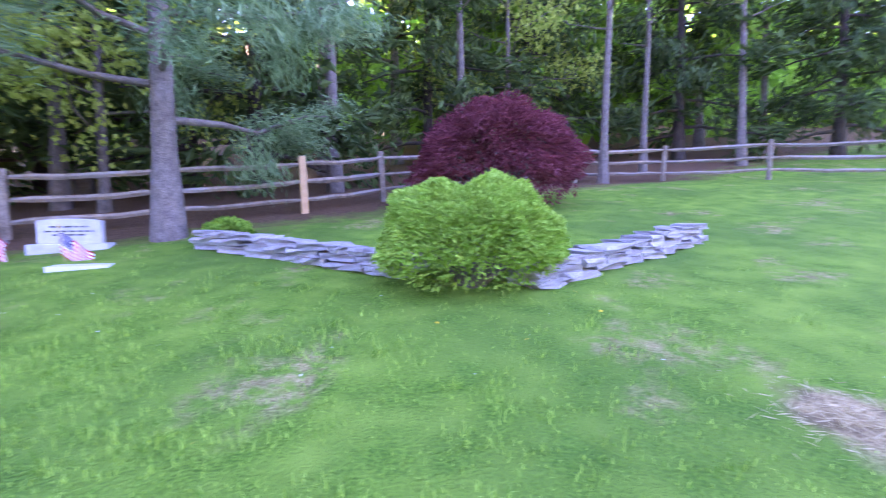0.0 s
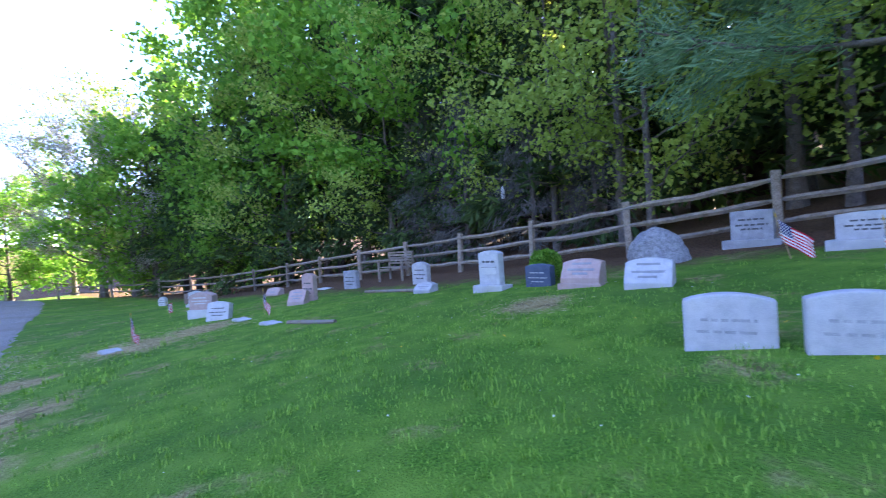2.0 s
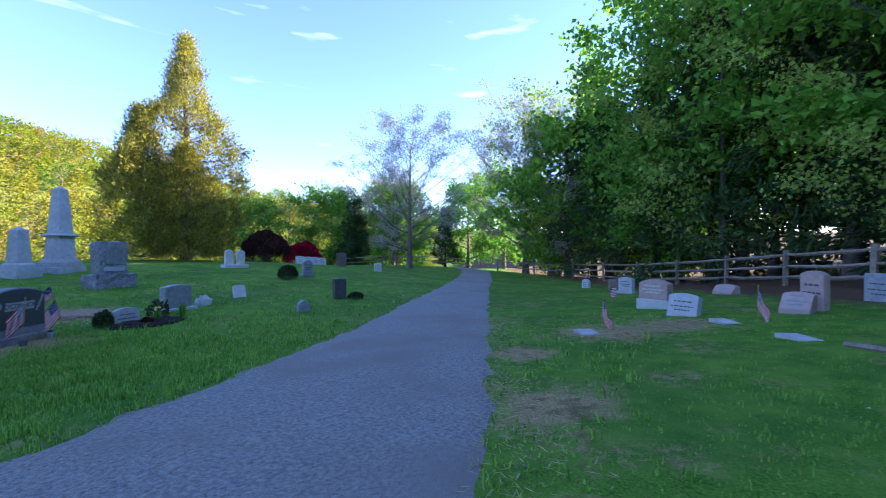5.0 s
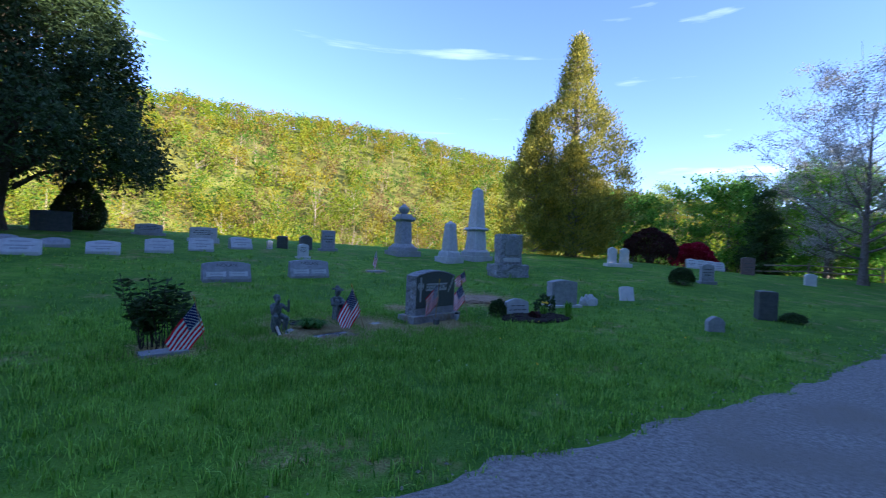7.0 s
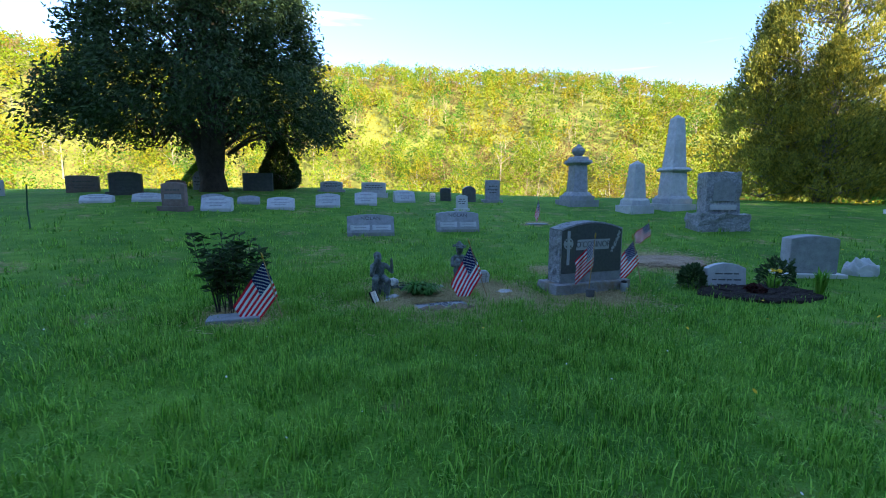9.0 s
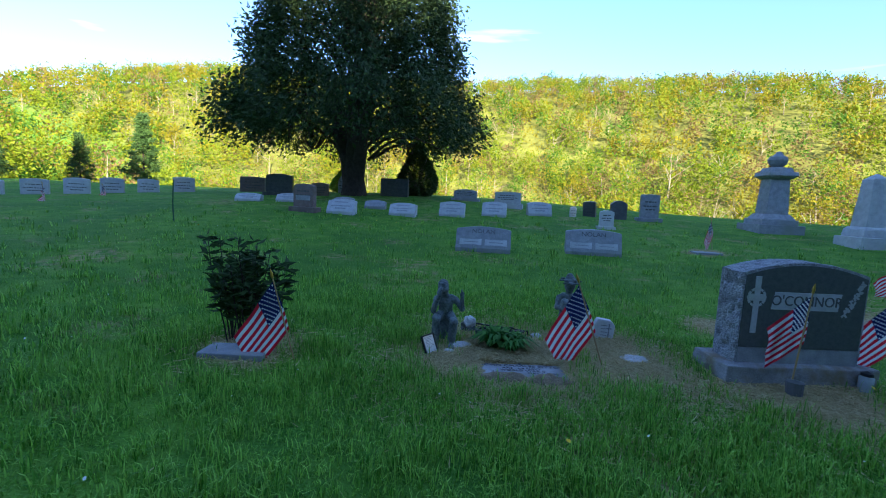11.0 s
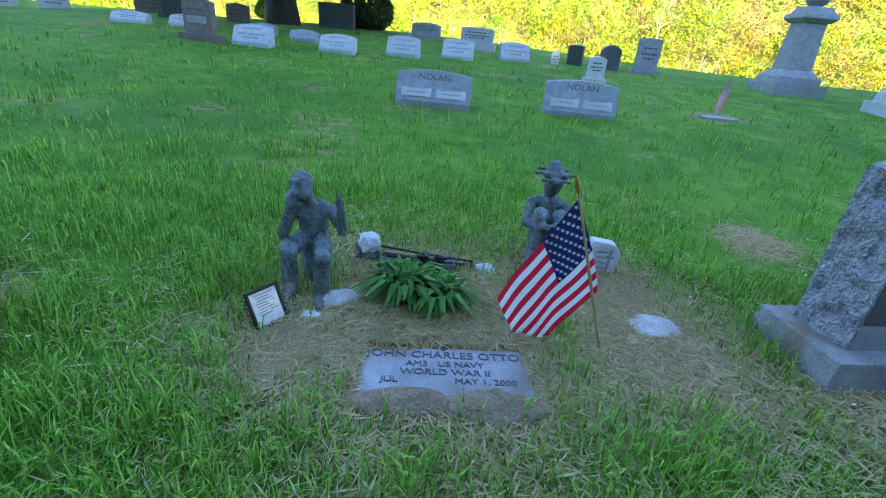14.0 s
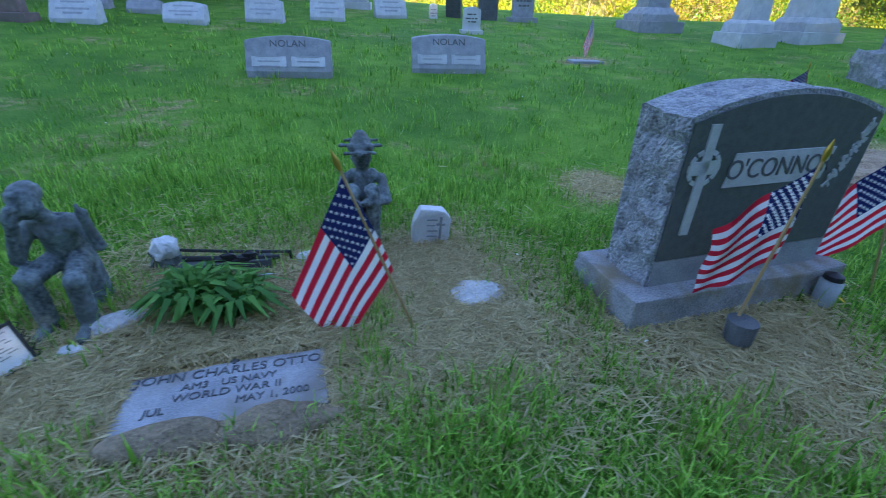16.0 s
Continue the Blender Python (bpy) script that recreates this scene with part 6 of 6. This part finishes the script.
# bench by the fence
bn = thing("garden_bench", place(-15.4, 2.2, 28, 0, 0.0), "weathered grey slatted wooden garden bench by the fence", "bench")
for k in range(4):
    part("seat_slat", box(bmesh.new(), -0.6, 0.6, -0.2 + 0.11 * k, -0.11 + 0.11 * k, 0.4, 0.425, 0.004), FENCE_WOOD, bn)
for k in range(5):
    part("back_slat", box(bmesh.new(), -0.6, 0.6, 0.24, 0.265, 0.5 + 0.085 * k, 0.555 + 0.085 * k, 0.004), FENCE_WOOD, bn)
for sx in (-0.57, 0.57):
    for sy, hh in ((-0.2, 0.6), (0.26, 0.9)):
        part("leg", box(bmesh.new(), sx - 0.03, sx + 0.03, sy - 0.03, sy + 0.03, -0.05, hh, 0.005), FENCE_WOOD, bn)
    part("armrest", box(bmesh.new(), sx - 0.04, sx + 0.04, -0.24, 0.28, 0.6, 0.63, 0.005), FENCE_WOOD, bn)

# timber edging on the lawn
for (ax, ay), (bx, by) in (((-10.6, -0.9), (-9.4, -0.1)), ((-13.6, 1.0), (-11.6, 1.9))):
    pts = [(ax + (bx - ax) * t, ay + (by - ay) * t, gz(ax + (bx - ax) * t, ay + (by - ay) * t) + 0.03) for t in np.linspace(0, 1, 6)]
    v, f = tube(pts, [0.045] * 6, 6)
    tagged(raw("timber_edging", v, f, [FENCE_WOOD]), "weathered timber laid along a grave plot", "edging")

# thin green garden stake, bird feeder
v, f = tube([(3.6, -13.3, gz(3.6, -13.3) - 0.1), (3.62, -13.3, gz(3.6, -13.3) + 0.4), (3.55, -13.28, gz(3.6, -13.3) + 0.85)], [0.014] * 3, 6)
tagged(raw("garden_stake", v, f, [plain("green_paint", (0.03, 0.09, 0.05), 0.5)]), "thin green metal stake standing in the lawn", "stake")
bf = thing("bird_feeder", pose(-13.9, 5.3, gz(-13.9, 5.3)), "white tube bird feeder hung on a dark pole", "bird feeder")
v, f = tube([(0, 0, -0.1), (0, 0, 1.8), (0, 0.02, 2.2), (0.1, 0, 2.3), (0.18, 0, 2.25)], [0.014] * 5, 6)
raw("pole", v, f, [BLACK], bf)
v, f = tube([(0.18, 0, 1.86), (0.18, 0, 1.88), (0.18, 0, 2.12), (0.18, 0, 2.16), (0.18, 0, 2.25)], [0.02, 0.06, 0.06, 0.04, 0.004], 10)
raw("tube", v, f, [plain("white_plastic", (0.7, 0.7, 0.68), 0.4)], bf, "white feeder tube")

# houses among the trees across the valley
def house(x, y, w, d, h, rz, label):
    root = thing("house", pose(x, y, gz(x, y), 0, 0, rz), label, "house")
    wallm = plain("white_siding", (0.75, 0.75, 0.73), 0.7)
    part("wall", box(bmesh.new(), -w / 2, w / 2, -d / 2, d / 2, -1, h), wallm, root)
    part("roof", prism(bmesh.new(), [(-w / 2 - 0.4, h), (w / 2 + 0.4, h), (w / 2 - 0.8, h + 1.9), (-w / 2 + 0.8, h + 1.9)], d + 0.8, 0), GRANITE, root, "grey shingle roof")
    for k in range(3):
        for z in (0.9, h - 1.9):
            part("window", box(bmesh.new(), -w * 0.34 + w * 0.3 * k, -w * 0.34 + w * 0.3 * k + 1.0, d / 2, d / 2 + 0.06, z, z + 1.3), DARK_GRANITE, root)
    return root


for d0, yaw, w, rz in ((78, 178.5, 8, 20), (88, 181.5, 6, 0), (86, 172, 5, 30)):
    hx, hy = -5.5 - math.sin(radians(yaw)) * d0, -6.2 + math.cos(radians(yaw)) * d0
    house(hx, hy, w, 6, 5.0, rz, "white house with grey roof among trees across the valley")

# pale bare tree on the sunlit slope
pb = tree("bare_tree", "pale bare tree with many limbs in full sun", 77, 11, 0.26, 2.5, 4.0, 18, round_top, L_YELLOW, PALE_BARK, 0, 0.1, 0.1, 0.1, 0.8, 6)
hx, hy = -5.5 - math.sin(radians(168.5)) * 62, -6.2 + math.cos(radians(168.5)) * 62
put(pb, hx, hy)

# ---- grass, dandelions, fallen scraps, gravel ----


def blades(n, xy, hgt, wid, seed):
    r = np.random.default_rng(seed)
    z = land(xy[:, 0], xy[:, 1])
    foot = np.column_stack([xy, z - 0.01])
    a = r.uniform(0, 2 * np.pi, n)
    out = np.stack([np.cos(a), np.sin(a), np.zeros(n)], 1)
    side = np.stack([-np.sin(a), np.cos(a), np.zeros(n)], 1) * (wid * r.uniform(0.7, 1.3, n))[:, None]
    hh = (hgt * r.uniform(0.45, 1.25, n))[:, None]
    b = r.uniform(0.1, 0.75, (n, 1))
    mid = foot + out * hh * b * 0.35 + np.array([0, 0, 0.62]) * hh
    tip = foot + out * hh * b + np.array([0, 0, 1.0]) * hh * (1.05 - 0.45 * b)
    v = np.stack([foot - side * 0.5, foot + side * 0.5, mid + side * 0.42, mid - side * 0.42, tip + side * 0.06, tip - side * 0.06], 1).reshape(-1, 3)
    k = np.arange(n)[:, None] * 6
    return v, np.vstack([k + np.array([0, 1, 2, 3]), k + np.array([3, 2, 4, 5])])


rng = np.random.default_rng(81)
zones = [np.column_stack([rng.normal(cx, sx, n), rng.normal(cy, sy, n)]) for cx, cy, sx, sy, n in
         ((-5.0, -11.0, 1.4, 1.05, 82000), (-5.2, -9.0, 2.6, 1.4, 50000), (-5.0, -12.5, 5.0, 4.0, 36000), (-2.2, 1.2, 2.8, 1.9, 34000), (-7.5, -0.5, 4.5, 2.6, 24000))]
xy = np.vstack(zones)
# four blades in ten stand in tufts about the foot of another blade
pick = rng.uniform(0, 1, len(xy)) < 0.42
seat = xy[rng.integers(0, len(xy) // 16, pick.sum()) * 16]
xy[pick] = seat + rng.normal(0, 0.035, seat.shape)
clump = np.array([noise.noise((a * 2.3, b * 2.3, 4)) + 0.5 * noise.noise((a * 8, b * 8, 1)) for a, b in xy])
thin = np.zeros(len(xy))
for cx, cy, rad in BARE:
    thin = np.maximum(thin, 1.25 * np.clip(1.25 - np.hypot(xy[:, 0] - cx, xy[:, 1] - cy) / rad, 0, 1) )
thin = thin - 0.25 * clump
inside = (np.abs((xy[:, 0] - MARK[0]) * 0.88 + (xy[:, 1] - MARK[1]) * 0.47) < 0.33) & (np.abs(-(xy[:, 0] - MARK[0]) * 0.47 + (xy[:, 1] - MARK[1]) * 0.88) < 0.17)
keep = (rng.uniform(0, 1, len(xy)) > thin * 1.05) & (distance_to_road(xy[:, 0], xy[:, 1]) > -0.12 + 0.25 * clump) & ~inside & (xy[:, 1] * 0.863 - xy[:, 0] * 0.505 < 8.0)
xy, clump = xy[keep], clump[keep]
dist = np.hypot(xy[:, 0] + 5, xy[:, 1] + 11)
v, f = blades(len(xy), xy, (0.05 + 0.065 * np.clip(clump + 0.35, 0, 1.3)) * np.where(xy[:, 1] > -3, 0.62, 1.0) * np.where(pick[keep], 1.35, 0.85), np.where(xy[:, 1] > -3, 0.0062, 0.0058 + 0.0013 * np.clip(dist - 2, 0, 6)), 82)
tagged(raw("grass", v, f, [L_GRASS]), "uneven green lawn grass in tufts", "grass", kind="stuff")
# dry stems on the bare places
pts = []
for (cx, cy, rad), n in zip(BARE, (21000, 9000, 8000, 3600, 1500, 1200, 1200, 200, 300, 600, 4500, 2500, 500, 500)):
    q = rng.normal(0, rad * 0.62, (n, 2)) + np.array([cx, cy])
    pts.append(q)
ex = rng.uniform(-13, -2, 2600)
ey = np.interp(-ex, [-p[0] for p in ROAD], [p[1] + p[2] * 1.05 for p in ROAD]) + rng.normal(0.15, 0.28, 2600)
pts.append(np.column_stack([ex, ey]))
q = np.vstack(pts)
ins = (np.abs((q[:, 0] - MARK[0]) * 0.88 + (q[:, 1] - MARK[1]) * 0.47) < 0.3) & (np.abs(-(q[:, 0] - MARK[0]) * 0.47 + (q[:, 1] - MARK[1]) * 0.88) < 0.14)
q = q[~ins]
c = np.column_stack([q, land(q[:, 0], q[:, 1]) + rng.uniform(0.004, 0.022, len(q))])
flatd = rng.normal(size=(len(q), 3)) * np.array([1, 1, 0.15])
v, f = leaves(c, 0.08, 0.006, rng, 0, flatd * 2)
tagged(raw("dry_grass", v, f, [L_STRAW]), "dry straw-coloured grass on bare soil", "grass", kind="stuff")
# small flowers in the lawn
def lawn_flowers(name, label, material, count, size, height):
    dv, df = [], []
    for k in range(count):
        x, y = (rng.uniform(-13, 3), rng.uniform(-18, -8)) if k % 3 else (rng.uniform(-9, 3), rng.uniform(-1.5, 4))
        if distance_to_road(np.array([x]), np.array([y]))[0] < 0.2:
            continue
        a = np.arange(8) * np.pi / 4
        tilt = rng.normal(0, 0.35, 2)
        ring = np.stack([x + size * np.cos(a), y + size * np.sin(a), gz(x, y) + height + size * (tilt[0] * np.cos(a) + tilt[1] * np.sin(a))], 1)
        df.append(np.arange(8) + 8 * len(dv))
        dv.append(ring)
    tagged(raw(name, np.vstack(dv), np.array(df), [material]), label, "flowers", kind="stuff")


lawn_flowers("dandelions", "small yellow dandelion heads in the lawn", YELLOW, 80, 0.014, 0.065)
lawn_flowers("clover_flowers", "tiny white clover heads in the lawn", plain("white_petal", (0.7, 0.72, 0.66)), 330, 0.0065, 0.06)
# loose stones on the drive
n = 10000
px = rng.uniform(-14, 0, n)
cy = np.interp(-px, [-p[0] for p in ROAD], [p[1] for p in ROAD])
py = cy + rng.normal(0, 1.3, n)
dr = distance_to_road(px, py)
ok = dr < 0.45 * rng.uniform(0, 1, n) ** 2
px, py = px[ok], py[ok]
s = rng.uniform(0.004, 0.014, len(px))
base = np.array([(1, 0, 0), (-1, 0, 0), (0, 1, 0), (0, -1, 0), (0, 0, 0.8), (0, 0, -0.8)])
c = np.column_stack([px, py, land(px, py) + 0.012 + 0.022 * np.clip(-dr[ok] / 1.5, 0, 1)])
v = (c[:, None] + base[None] * s[:, None, None] * rng.uniform(0.6, 1.4, (len(px), 1, 3))).reshape(-1, 3)
tri = np.array([(0, 2, 4), (2, 1, 4), (1, 3, 4), (3, 0, 4), (2, 0, 5), (1, 2, 5), (3, 1, 5), (0, 3, 5)])
f = (np.arange(len(px))[:, None, None] * 6 + tri[None]).reshape(-1, 3)
tagged(raw("loose_gravel", v, f, [GRAVEL]), "loose grey stones scattered on the drive", "gravel", kind="stuff")
